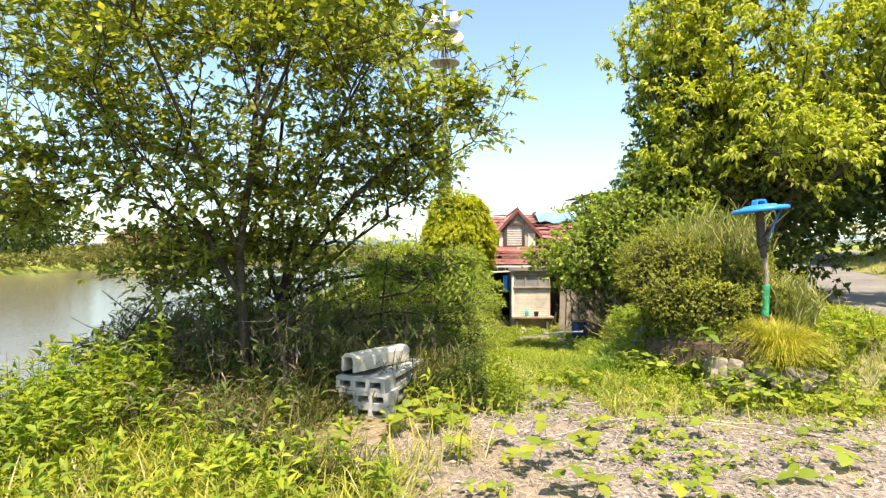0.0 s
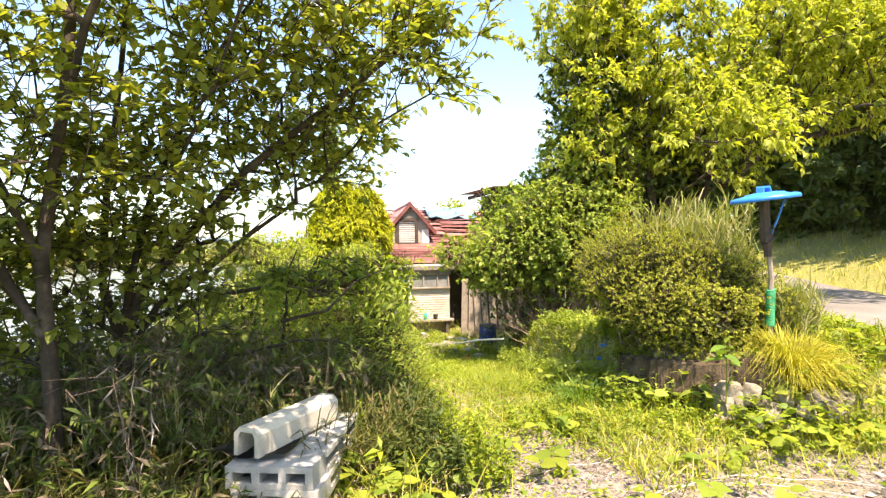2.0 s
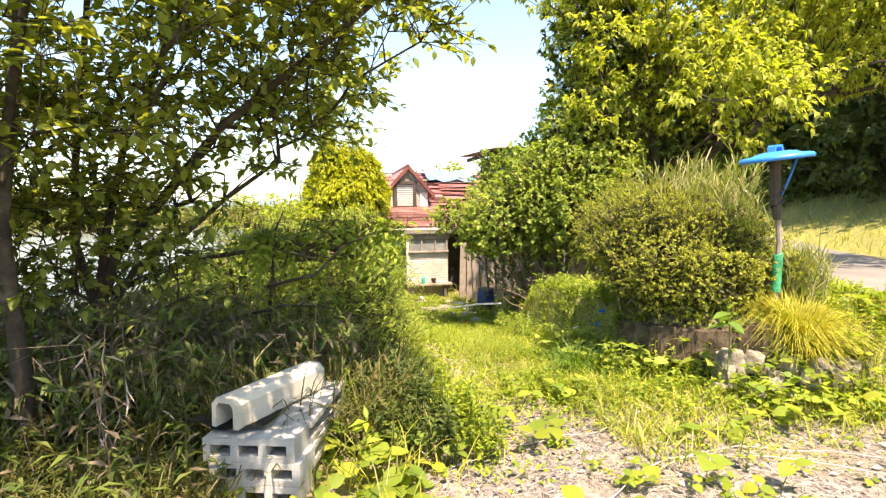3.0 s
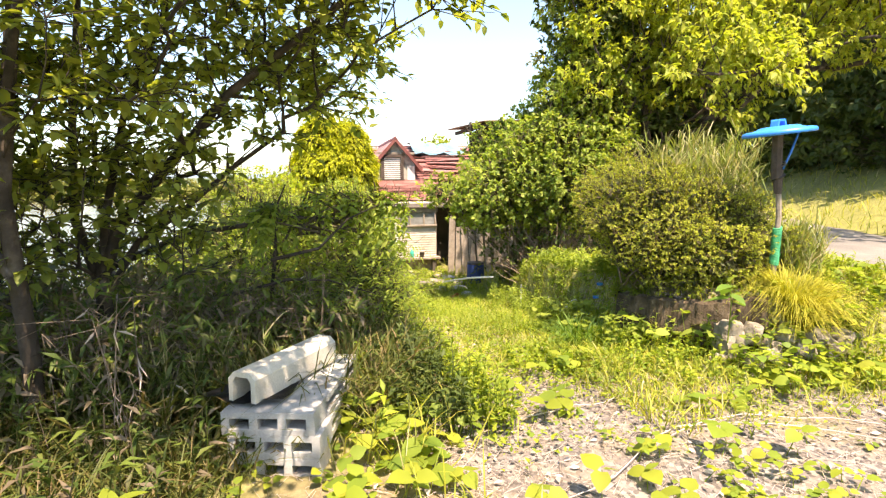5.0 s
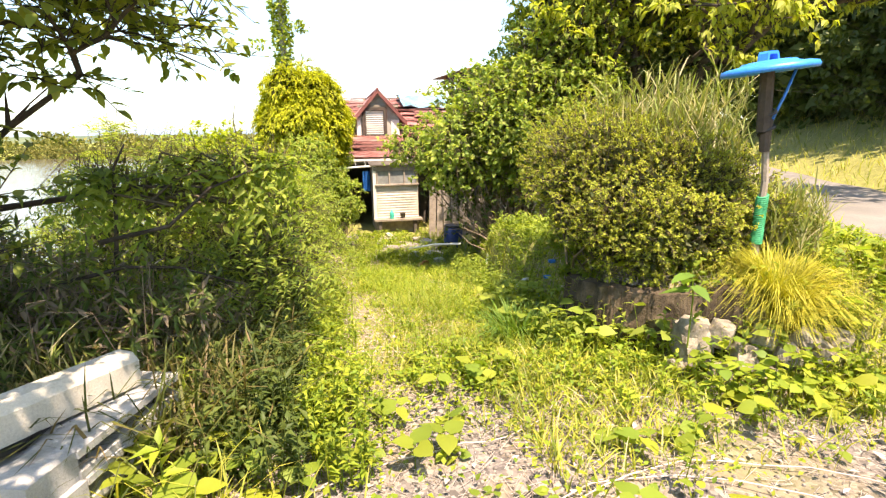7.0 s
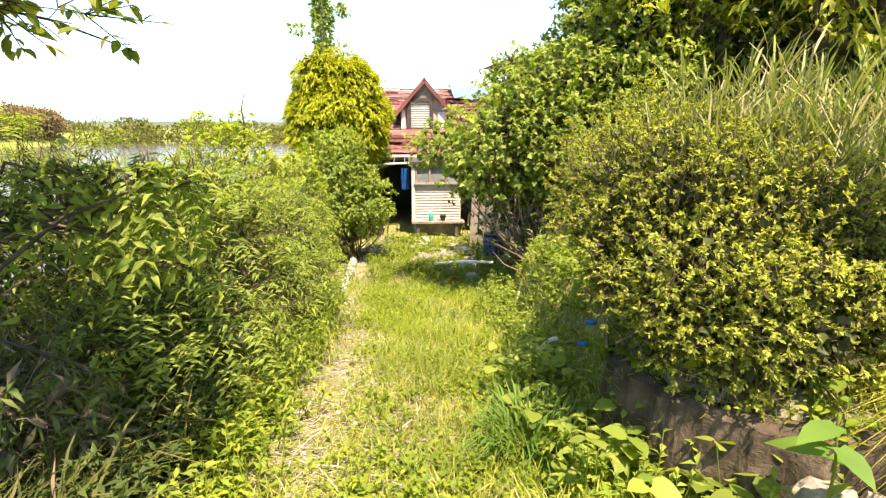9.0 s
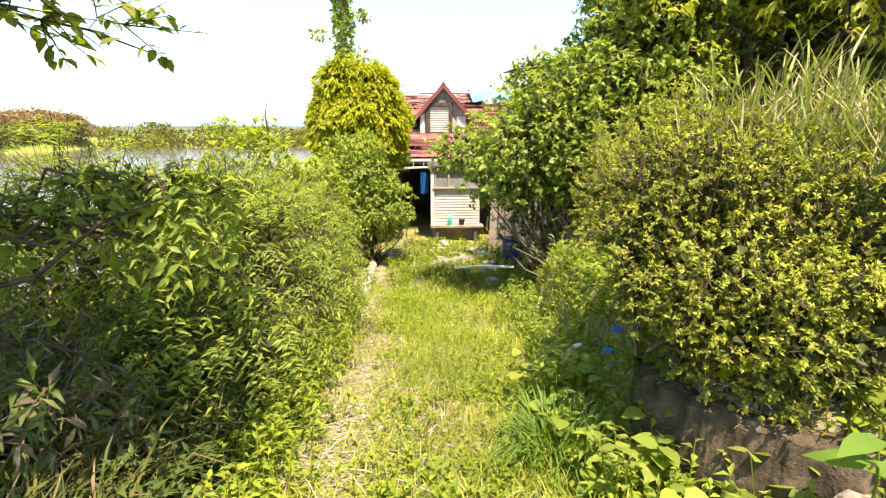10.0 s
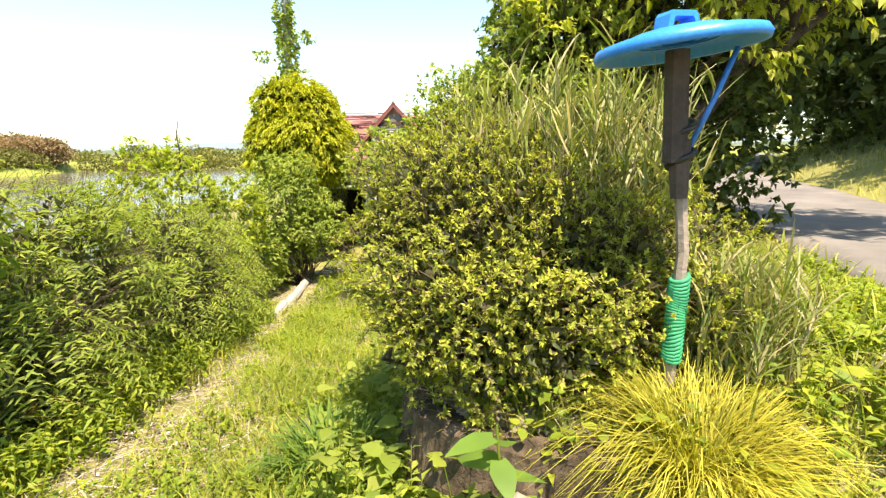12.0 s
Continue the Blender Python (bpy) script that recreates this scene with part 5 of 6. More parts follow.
shrub("hanging_branch", (-0.3, 5.55, 0.9), [((-0.0, 5.5, 1.1), (0.45, 0.1, 0.05)), ((-0.6, 5.35, 1.05), (0.3, 0.1, 0.05))], 1100, 0.075, 0.026, "wisteria_leaf", "arching branch with drooping leaves over the thicket", twigs=30, lo=0.1, droop=1.4, up=-0.3, category="branch", tuft=9, reach=0.2, gap=0.2, pinnate=True)
shrub("doorway_shrub", (0.6, 12.0, -0.9), [((0.4, 12.0, 0.45), (0.65, 0.6, 0.75)), ((0.85, 11.9, 0.1), (0.5, 0.5, 0.45)), ((0.1, 11.2, -0.3), (0.35, 0.5, 0.5)), ((0.2, 11.8, -0.45), (0.4, 0.45, 0.45))], 13000, 0.07, 0.035, "vine_leaf", "bushy green shrub before the house entrance", twigs=80, lo=0.45)


def make_climber():
    P, O = in_blobs([((0, 0, 4.4), (0.2, 0.2, 0.8)), ((-0.05, 0, 5.2), (0.2, 0.2, 0.7)), ((0, 0, 3.4), (0.25, 0.25, 0.6)), ((-0.5, 0, 4.3), (0.22, 0.1, 0.08)), ((0.4, 0, 4.7), (0.22, 0.1, 0.1))], 1700, 0.3)
    P = P + np.array([[0.05, 15.6, -1.0]])
    stuff("climbing_vine", leaves(P, unit(O + 0.6 * rand_dirs(len(P))), rand_dirs(len(P), 1.0), 0.1, 0.07), "vine_leaf", "climbing vine wrapped round the antenna pole", "vine")


# ---- tall grasses ----
def on_ground(x, y, dz=0.0):
    return np.stack([x, y, height(x, y) + dz], 1)


def clump(name, cx, cy, rx, ry, n, H, W, lean, droop, mat, label, category="grass", dz=0.0):
    r, a = np.sqrt(RNG.uniform(0, 1, n)), RNG.uniform(0, 2 * np.pi, n)
    x, y = cx + rx * r * np.cos(a), cy + ry * r * np.sin(a)
    h = H * RNG.uniform(0.55, 1.15, n)
    V = blades(on_ground(x, y, dz), h, W * RNG.uniform(0.6, 1.3, n), RNG.uniform(0, lean, n), RNG.uniform(0.1, droop, n), a + RNG.normal(size=n) * 0.7)
    base = (cx, cy, float(height(cx, cy)))
    ob = thing(name, base, label, category)
    put("leafage", mesh_np("leafage", *local(V, base)), M[mat], ob, kind="stuff")
    return ob


def reeds(name, cx, cy, rx, ry, n, H, label):
    """Cane-like stems with long arching leaves."""
    r, a = np.sqrt(RNG.uniform(0, 1, n)), RNG.uniform(0, 2 * np.pi, n)
    P = on_ground(cx + rx * r * np.cos(a), cy + ry * r * np.sin(a))
    h = H * RNG.uniform(0.6, 1.1, n)
    tip = P + np.stack([RNG.normal(size=n) * 0.14 * h, RNG.normal(size=n) * 0.14 * h, h], 1)
    k = 11
    B, Tt = np.repeat(P, k, 0), np.repeat(tip, k, 0)
    s = RNG.uniform(0.35, 1.0, n * k)[:, None]
    Q = B + (Tt - B) * s
    V = blades(Q, RNG.uniform(0.07, 0.18, n * k), RNG.uniform(0.005, 0.01, n * k), RNG.uniform(0.2, 1.0, n * k), RNG.uniform(-0.1, 0.45, n * k))
    base = (cx, cy, float(height(cx, cy)))
    ob = thing(name, base, label, "reeds")
    put("canework", mesh_np("canework", *local(sticks(P, tip, 0.003, 0.0015, 4), base)), M["reed"], ob, kind="stuff")
    put("leafage", mesh_np("leafage", *local(V, base)), M["reed"], ob, kind="stuff")


reeds("reed_clump", 2.72, 5.3, 0.38, 0.38, 480, 1.05, "tall pale green cane grass growing through the azalea")
reeds("reed_clump", 3.03, 4.75, 0.24, 0.26, 190, 0.4, "tall cane grass beside the post")
reeds("reed_clump", -0.5, 11.6, 0.5, 0.8, 90, 1.6, "bamboo grass between the shrubs by the pond")
clump("sedge_clump", 2.76, 4.36, 0.11, 0.1, 2300, 0.27, 0.004, 0.6, 1.4, "sedge", "yellow-green arching sedge tuft on the rocks", "sedge")
clump("dark_sedge", 1.66, 5.2, 0.12, 0.12, 420, 0.28, 0.011, 0.6, 0.8, "sprout_leaf", "dark green grass tuft under the hedge", "sedge")
reeds("reed_clump", -1.5, 4.6, 0.9, 0.35, 110, 0.42, "low bamboo grass in the shade of the tree")


def dry_stems(n, x0, x1, y0, y1):
    """Dead canes and twigs standing and leaning in the thicket."""
    x, y = RNG.uniform(x0, x1, n), RNG.uniform(y0, y1, n)
    k = x < -0.15 - 0.9 * (y < 4.7)
    P = on_ground(x[k], y[k])
    m = len(P)
    h = RNG.uniform(0.25, 0.75, m)
    tip = P + np.stack([RNG.normal(size=m) * 0.22 * h, RNG.normal(size=m) * 0.22 * h, h], 1)
    side = tip + np.stack([RNG.normal(size=m) * 0.14, RNG.normal(size=m) * 0.14, RNG.uniform(-0.12, 0.05, m)], 1)
    tagged(put("dry_stems", mesh_np("dry_stems", *merge(sticks(P, tip, 0.0032, 0.0015, 4), sticks(tip, side, 0.002, 0.001, 3))), M["dead_twig"]), "dead brown canes and twigs in the thicket", "twigs", kind="stuff")
    P, tip = P[::2], tip[::2]
    m = len(P)
    D = rand_dirs(m * 3)
    D[:, 2] = -np.abs(D[:, 2]) - 0.4
    Q = np.repeat(P, 3, 0) + (np.repeat(tip, 3, 0) - np.repeat(P, 3, 0)) * RNG.uniform(0.5, 1.0, (m * 3, 1))
    tagged(put("dry_leaves", mesh_np("dry_leaves", *leaves(Q, unit(D), rand_dirs(m * 3), RNG.uniform(0.06, 0.16, m * 3), 0.012, 0.2)), M["straw"]), "withered straw-coloured leaves hanging in the thicket", "dry leaves", kind="stuff")


dry_stems(400, -3.2, 0.3, 3.9, 6.4)


# ---- undergrowth ----
def scatter(n, x0, x1, y0, y1, keep=None):
    x, y = RNG.uniform(x0, x1, n), RNG.uniform(y0, y1, n)
    if keep is not None:
        k = RNG.uniform(0, 1, n) < keep(x, y)
        x, y = x[k], y[k]
    return x, y


def patchy(x, y, f=1.7, s=0.0):
    return 0.5 + 0.5 * np.sin(f * x + 1.9 * np.sin(f * 0.8 * y + s)) * np.sin(f * 1.2 * y + 1.3 * np.sin(f * x * 0.9 + 2 * s))


def on_path(x, y):
    return sm(0.1, 0.5, x - 0.15 * np.sin(y)) * (x < bank_edge(y) + 0.05)


def stuff(name, V, mat, label, category):
    tagged(put(name, mesh_np(name, *V), M[mat]), label, category, kind="stuff")


make_climber()
# grass of the clearing
x, y = scatter(90000, -0.2, 3.2, 3.6, 10.6, lambda x, y: on_path(x, y) * (1 - 0.9 * np.exp(-((x - 1.62) / 0.18) ** 2 - ((y - 5.95) / 0.22) ** 2)) * sm(3.9, 5.0, y + 0.6 * (patchy(x, y, 3) - 0.5)) * (0.06 + 0.94 * patchy(x, y, 2.3, 1) * (0.15 + 0.85 * patchy(x, y, 6, 2))) * (1 - 0.85 * np.exp(-((x - 0.75 - 0.08 * np.sin(y * 2)) / 0.22) ** 2) * sm(4.7, 5.3, y) * np.clip(0.35 + 1.1 * patchy(x, y, 5.5, 3), 0, 1)))
stuff("meadow_grass", blades(on_ground(x, y), RNG.uniform(0.03, 0.12, len(x)) * (1 + 0.5 * patchy(x, y, 1.4, 3)), RNG.uniform(0.003, 0.007, len(x)), RNG.uniform(0, 0.8, len(x)), RNG.uniform(0, 0.6, len(x))), "grass", "short yellow-green grass in the clearing", "grass")
x, y = scatter(30000, 0.2, 2.4, 3.9, 11.5, lambda x, y: on_path(x, y) * sm(4.0, 5.0, y) * np.clip(1.6 * patchy(x, y, 2.6, 5) - 0.5, 0, 1) * sm(0.9, 1.15, x))
stuff("wispy_grass", blades(on_ground(x, y), RNG.uniform(0.1, 0.26, len(x)), RNG.uniform(0.002, 0.004, len(x)), RNG.uniform(0, 0.6, len(x)), RNG.uniform(0.2, 0.8, len(x))), "weed_leaf", "longer wispy green grass in patches", "grass")
x, y = scatter(60000, -0.1, 3.6, 3.2, 10.4, lambda x, y: on_path(x - 0.1, y) * sm(3.2, 4.6, y) * (0.2 + 0.8 * patchy(x, y, 4.2, 6)) * (1 - 0.9 * np.exp(-((x - 0.75 - 0.08 * np.sin(y * 2)) / 0.22) ** 2) * sm(4.7, 5.3, y) * np.clip(0.35 + 1.1 * patchy(x, y, 5.5, 3), 0, 1)))
n = len(x)
D = rand_dirs(n)
D[:, 2] = np.abs(D[:, 2]) * 0.5
sz = RNG.uniform(0.014, 0.04, n)
stuff("ground_cover", leaves(on_ground(x, y) + np.stack([0 * x, 0 * x, RNG.uniform(0.01, 0.08, n)], 1), D, np.tile([[0, 0, 1.0]], (n, 1)) + 0.5 * rand_dirs(n), sz, sz * 0.6, 0.1), "weed_leaf", "small-leaved ground cover in the clearing", "ground cover")
x, y = scatter(15000, 0.2, 2.2, 4.4, 12.0, lambda x, y: 0.3 + 0.7 * patchy(x, y, 3.1, 4))
az = RNG.uniform(0, 2 * np.pi, len(x))
ln = RNG.uniform(0.03, 0.14, len(x))
stuff("path_straw", sticks(on_ground(x, y, 0.008), on_ground(x + ln * np.cos(az), y + ln * np.sin(az), 0.02), 0.002, 0.0015, 3), "straw", "dry straw litter along the path", "straw")
x, y = scatter(4000, -0.4, 4.5, 1.8, 12.0, lambda x, y: (x < bank_edge(y)) * (0.2 + 0.8 * patchy(x, y, 2.8, 9)))
n = len(x)
D = rand_dirs(n)
D[:, 2] *= 0.25
sz = RNG.uniform(0.02, 0.05, n)
stuff("leaf_litter", leaves(on_ground(x, y, 0.012), D, np.tile([[0, 0, 1.0]], (n, 1)) + 0.4 * rand_dirs(n), sz, sz * 0.5, -0.1), "straw", "dry brown leaf litter on the ground", "leaf litter")
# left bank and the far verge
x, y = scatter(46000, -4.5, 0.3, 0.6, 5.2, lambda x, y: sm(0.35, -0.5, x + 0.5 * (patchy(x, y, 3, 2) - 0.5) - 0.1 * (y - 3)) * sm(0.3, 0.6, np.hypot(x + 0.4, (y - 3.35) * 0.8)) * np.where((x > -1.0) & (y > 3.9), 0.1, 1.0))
# k: the same grass under the tree, recoloured dark to paint its shade
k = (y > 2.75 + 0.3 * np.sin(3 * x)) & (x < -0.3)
stuff("shaded_grass", blades(on_ground(x[k], y[k]), RNG.uniform(0.1, 0.36, k.sum()), RNG.uniform(0.004, 0.01, k.sum()), RNG.uniform(0, 0.8, k.sum()), RNG.uniform(0.1, 0.7, k.sum())), "shade_toned_grass", "rank grass under the tree, its shade put into the colour", "grass")
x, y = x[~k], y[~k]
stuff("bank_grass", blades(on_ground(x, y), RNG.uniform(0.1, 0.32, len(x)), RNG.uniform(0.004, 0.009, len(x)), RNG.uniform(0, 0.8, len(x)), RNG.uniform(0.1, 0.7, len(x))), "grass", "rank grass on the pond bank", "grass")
x, y = scatter(70000, 2.8, 26, -2, 30, lambda x, y: np.clip((np.abs(x - road_x(y)) > 1.4) * (0.25 + 0.75 * np.exp(-np.hypot(x - 5, y - 6) / 6)) * np.where(x < road_x(y), sm(3.9, 4.6, y), 1), 0, 1))
stuff("verge_grass", blades(on_ground(x, y), RNG.uniform(0.1, 0.3, len(x)), RNG.uniform(0.008, 0.018, len(x)), RNG.uniform(0, 0.7, len(x)), RNG.uniform(0, 0.6, len(x))), "grass", "sunlit grass on the road verge", "grass")
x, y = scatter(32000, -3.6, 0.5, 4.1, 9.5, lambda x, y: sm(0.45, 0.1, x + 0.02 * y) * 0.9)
# dark blade colour adds to the shade beneath the tree
stuff("thicket_grass", blades(on_ground(x, y), RNG.uniform(0.15, 0.55, len(x)), RNG.uniform(0.006, 0.014, len(x)), RNG.uniform(0, 0.7, len(x)), RNG.uniform(0.1, 0.8, len(x))), "shade_toned_grass", "coarse undergrowth beneath the tree, coloured dark for the shade", "undergrowth")


def weeds(name, x, y, H, nleaf, L, W, mat, label, spread=0.03):
    """Upright weeds: a thin stem with leaves set round it."""
    n = len(x)
    P = on_ground(x, y)
    h = H * RNG.uniform(0.4, 1.2, n)
    tip = P + np.stack([RNG.normal(size=n) * spread, RNG.normal(size=n) * spread, h], 1)
    B, Tt = np.repeat(P, nleaf, 0), np.repeat(tip, nleaf, 0)
    m = len(B)
    s = RNG.uniform(0.25, 1.0, m)[:, None]
    D = rand_dirs(m)
    D[:, 2] = np.abs(D[:, 2]) * 0.6 + 0.1
    sz = RNG.uniform(0.6, 1.2, m)
    V = merge(leaves(B + (Tt - B) * s, D, np.tile([[0, 0, 1.0]], (m, 1)) + 0.4 * rand_dirs(m), L * sz, W * sz, 0.3), sticks(P, tip, 0.003, 0.0015, 3))
    stuff(name, V, mat, label, "weeds")


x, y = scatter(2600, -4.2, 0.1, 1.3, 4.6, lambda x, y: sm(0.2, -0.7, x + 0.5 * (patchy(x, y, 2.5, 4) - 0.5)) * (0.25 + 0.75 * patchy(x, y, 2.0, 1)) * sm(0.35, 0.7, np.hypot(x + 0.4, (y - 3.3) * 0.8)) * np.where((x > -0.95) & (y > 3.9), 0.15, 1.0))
# weeds under the tree get darker leaves in place of its shade
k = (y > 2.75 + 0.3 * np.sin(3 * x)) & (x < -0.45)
weeds("shaded_bank_weeds", x[k], y[k], 0.34, 14, 0.08, 0.02, "thicket_leaf", "leafy weeds on the bank, coloured dark for the tree's shade")
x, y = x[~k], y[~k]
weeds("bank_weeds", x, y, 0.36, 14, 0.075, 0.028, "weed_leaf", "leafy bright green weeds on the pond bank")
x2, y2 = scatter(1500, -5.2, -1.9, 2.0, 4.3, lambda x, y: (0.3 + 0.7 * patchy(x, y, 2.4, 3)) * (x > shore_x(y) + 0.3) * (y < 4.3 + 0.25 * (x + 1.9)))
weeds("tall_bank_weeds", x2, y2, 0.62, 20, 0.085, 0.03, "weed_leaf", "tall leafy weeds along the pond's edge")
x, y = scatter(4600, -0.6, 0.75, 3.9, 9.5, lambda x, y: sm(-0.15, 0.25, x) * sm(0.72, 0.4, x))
# k: path weeds near the tree, its shade painted by a darker leaf colour
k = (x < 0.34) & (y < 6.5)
weeds("shade_weeds", x[k], y[k], 0.3, 12, 0.05, 0.02, "dark_leaf", "leafy weeds by the path, coloured dark for the tree's shade")
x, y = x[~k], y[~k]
weeds("path_weeds", x, y, 0.24, 12, 0.045, 0.018, "weed_leaf", "leafy weeds along the path's edge")
x, y = scatter(3200, 1.0, 3.4, 4.0, 9.5, lambda x, y: sm(-0.5, -0.2, x - bank_edge(y)) * (x < bank_edge(y) - 0.08))
x2, y2 = scatter(2200, 1.6, 3.0, 5.1, 9.5, lambda x, y: (0.25 + 0.75 * patchy(x, y, 5, 2)) * sm(-0.3, -0.05, x - bank_edge(y)) * (x < bank_edge(y) + 0.45))
weeds("bank_top_weeds", x2, y2, 0.17, 12, 0.06, 0.022, "wisteria_leaf", "leafy weeds on the bank under the hedge")
x2, y2 = scatter(3600, 0.85, 2.1, 4.3, 11.0, lambda x, y: np.clip(patchy(x, y, 3.3, 7), 0, 1) ** 2)
weeds("clearing_weeds", x2, y2, 0.13, 10, 0.036, 0.017, "weed_leaf", "low leafy weeds among the clearing's grass")
weeds("hedge_weeds", x, y, 0.28, 12, 0.055, 0.021, "wisteria_leaf", "leafy weeds at the foot of the bank")
x, y = scatter(1500, 1.6, 5.2, 3.3, 5.2, lambda x, y: 0.75 * patchy(x, y, 3, 1) * sm(3.5, 4.0, y))
weeds("verge_weeds", x, y, 0.17, 11, 0.045, 0.02, "weed_leaf", "low weeds by the road verge")


x, y = scatter(1500, 3.2, 5.3, 4.7, 8.0, lambda x, y: (x < road_x(y) - 1.5) * (0.5 + 0.5 * patchy(x, y, 3, 5)))
weeds("roadside_weeds", x, y, 0.18, 14, 0.06, 0.022, "weed_leaf", "tall leafy weeds beside the road")
x, y = scatter(1500, 0.9, 2.9, 10.3, 13.9, lambda x, y: 0.25 + 0.75 * patchy(x, y, 2.5, 3))
weeds("yard_weeds", x, y, 0.15, 12, 0.05, 0.022, "weed_leaf", "leafy weeds before the house")


def creeper(x, y, H, L, mat_name, label, name):
    """Creeping vine: three broad leaves on a short stalk."""
    n = len(x)
    P = on_ground(x, y)
    h = H * RNG.uniform(0.3, 1.2, n)
    tip = P + np.stack([RNG.normal(size=n) * 0.03, RNG.normal(size=n) * 0.03, h], 1)
    az = RNG.uniform(0, 2 * np.pi, n)
    groups = [sticks(P, tip, 0.0025, 0.002, 3)]
    for k in range(3):
        a = az + k * 2.1
        D = np.stack([np.cos(a), np.sin(a), RNG.uniform(-0.35, 0.45, n)], 1)
        sz = L * RNG.uniform(0.7, 1.25, n)
        groups.append(heart(tip + unit(D) * 0.012, D, np.stack([RNG.normal(size=n) * 0.35, RNG.normal(size=n) * 0.35, np.ones(n)], 1), sz, sz * 0.85, 0.2, 0.1))
    stuff(name, merge(*groups), mat_name, label, "creeper")


x, y = scatter(2600, -0.7, 4.2, 1.8, 5.0, lambda x, y: np.clip(patchy(x, y, 2.2, 5) ** 2, 0, 1) * 0.75)
creeper(x, y, 0.06, 0.042, "kudzu_leaf", "yellow-green creeper over the gravel", "gravel_creeper")
x, y = scatter(190, -0.25, 3.6, 2.4, 4.7, lambda x, y: 0.1 + 0.8 * patchy(x, y, 2.7, 7) ** 2)
creeper(x, y, 0.12, 0.085, "kudzu_leaf", "broad-leaved creeper over the gravel", "broad_creeper")
x, y = scatter(1000, 1.3, 3.2, 3.9, 6.5, lambda x, y: 0.5 * sm(-0.5, -0.25, x - bank_edge(y)) * (x < bank_edge(y) - 0.08))
creeper(x, y, 0.26, 0.074, "wisteria_leaf", "broad-leaved creeper at the retaining wall", "wall_creeper")
x, y = scatter(90, 2.1, 3.1, 3.95, 4.25)
creeper(x, y, 0.2, 0.05, "weed_leaf", "creeper climbing over the edging rocks", "rock_creeper")
x, y = scatter(420, 1.8, 3.0, 4.2, 5.3, lambda x, y: (np.abs(x - bank_edge(y) - 0.02) < 0.12) * 1.0)
creeper(x, y, 0.1, 0.04, "weed_leaf", "small creeper trailing over the retaining wall", "trailing_creeper")
x, y = scatter(26, -0.3, 0.15, 3.35, 4.2)
creeper(x, y, 0.16, 0.085, "kudzu_leaf", "broad-leaved creeper round the concrete blocks", "block_creeper")

x, y = scatter(22000, 1.2, 5.0, 3.4, 4.8, lambda x, y: (0.1 + 0.9 * patchy(x, y, 3, 8)) * sm(3.45, 4.1, y))
stuff("rock_grass", blades(on_ground(x, y), RNG.uniform(0.04, 0.15, len(x)), RNG.uniform(0.004, 0.008, len(x)), RNG.uniform(0, 0.8, len(x)), RNG.uniform(0, 0.7, len(x))), "grass", "grass growing before the rocks", "grass")
# straw and stones on the gravel
x, y = scatter(17000, -0.6, 5.0, 1.2, 5.4, lambda x, y: 0.25 + 0.75 * patchy(x, y, 3.1, 2))
A = on_ground(x, y, 0.006)
az = RNG.uniform(0, 2 * np.pi, len(x))
ln = RNG.uniform(0.02, 0.12, len(x))
B = on_ground(x + ln * np.cos(az), y + ln * np.sin(az), 0.008) + np.stack([0 * x, 0 * x, RNG.uniform(0, 0.02, len(x))], 1)
stuff("dry_straw", sticks(A, B, 0.0013, 0.001, 3), "straw", "dry straw litter over the gravel", "straw")


def make_stones():
    n = 8000
    x, y = scatter(n, -0.3, 4.6, 1.2, 4.8)
    ico = bmesh.new()
    bmesh.ops.create_icosphere(ico, subdivisions=1, radius=1.0)
    v0 = np.array([v.co[:] for v in ico.verts])
    t0 = np.array([[v.index for v in f.verts] for f in ico.faces])
    ico.free()
    s = RNG.uniform(0.003, 0.011, len(x))[:, None, None] * RNG.uniform(0.6, 1.2, (len(x), 1, 3)) * RNG.uniform(0.8, 1.15, (len(x), len(v0), 1))
    V = on_ground(x, y, 0.002)[:, None, :] + v0[None] * s
    T = np.arange(len(x))[:, None, None] * len(v0) + t0
    stuff("gravel_stones", (V.reshape(-1, 3), T.reshape(-1, 3)), "stone", "loose grey gravel stones", "gravel")


make_stones()


# ---- beyond the road and across the pond ----
def forest_tree(x, y, H, R, leaf, label, n=5000, L=0.2, r=0.16):
    g = float(height(x, y))
    rnd = random.Random(int(x * 31 + y * 17))
    base = (x, y, g)
    blobs = [((x + rnd.uniform(-0.5, 0.5) * R, y + rnd.uniform(-0.5, 0.5) * R, g + H * f), (R * rnd.uniform(0.6, 1.0), R * rnd.uniform(0.6, 1.0), H * 0.2)) for f in (0.35, 0.5, 0.65, 0.8, 0.92)]
    tree("forest_tree", base, [[(x, y, g - 0.2), (x, y, g + H * 0.4), (x + 0.2, y, g + H * 0.8)]], blobs, 90, 6, 0.7, max(4, n // 540), L, L * 0.55, leaf, label, r, shape=leaves)


for i, (x, y, H, R, leaf) in enumerate([(15.0, 7.5, 8, 2.6, "dark_leaf"), (15.0, 11.0, 9, 2.8, "dark_leaf"), (17.5, 14.0, 9, 2.8, "dark_leaf"), (18.5, 19.0, 9, 3.0, "dark_leaf"), (14.0, 4.0, 8, 2.6, "dark_leaf"), (22.0, 26.0, 9, 3.2, "far_leaf"), (11.5, 22.0, 8, 2.6, "far_leaf"), (16, 30, 9, 3, "far_leaf")] ):
    forest_tree(x, y, H, R, leaf, "tall dark woodland tree beyond the road")


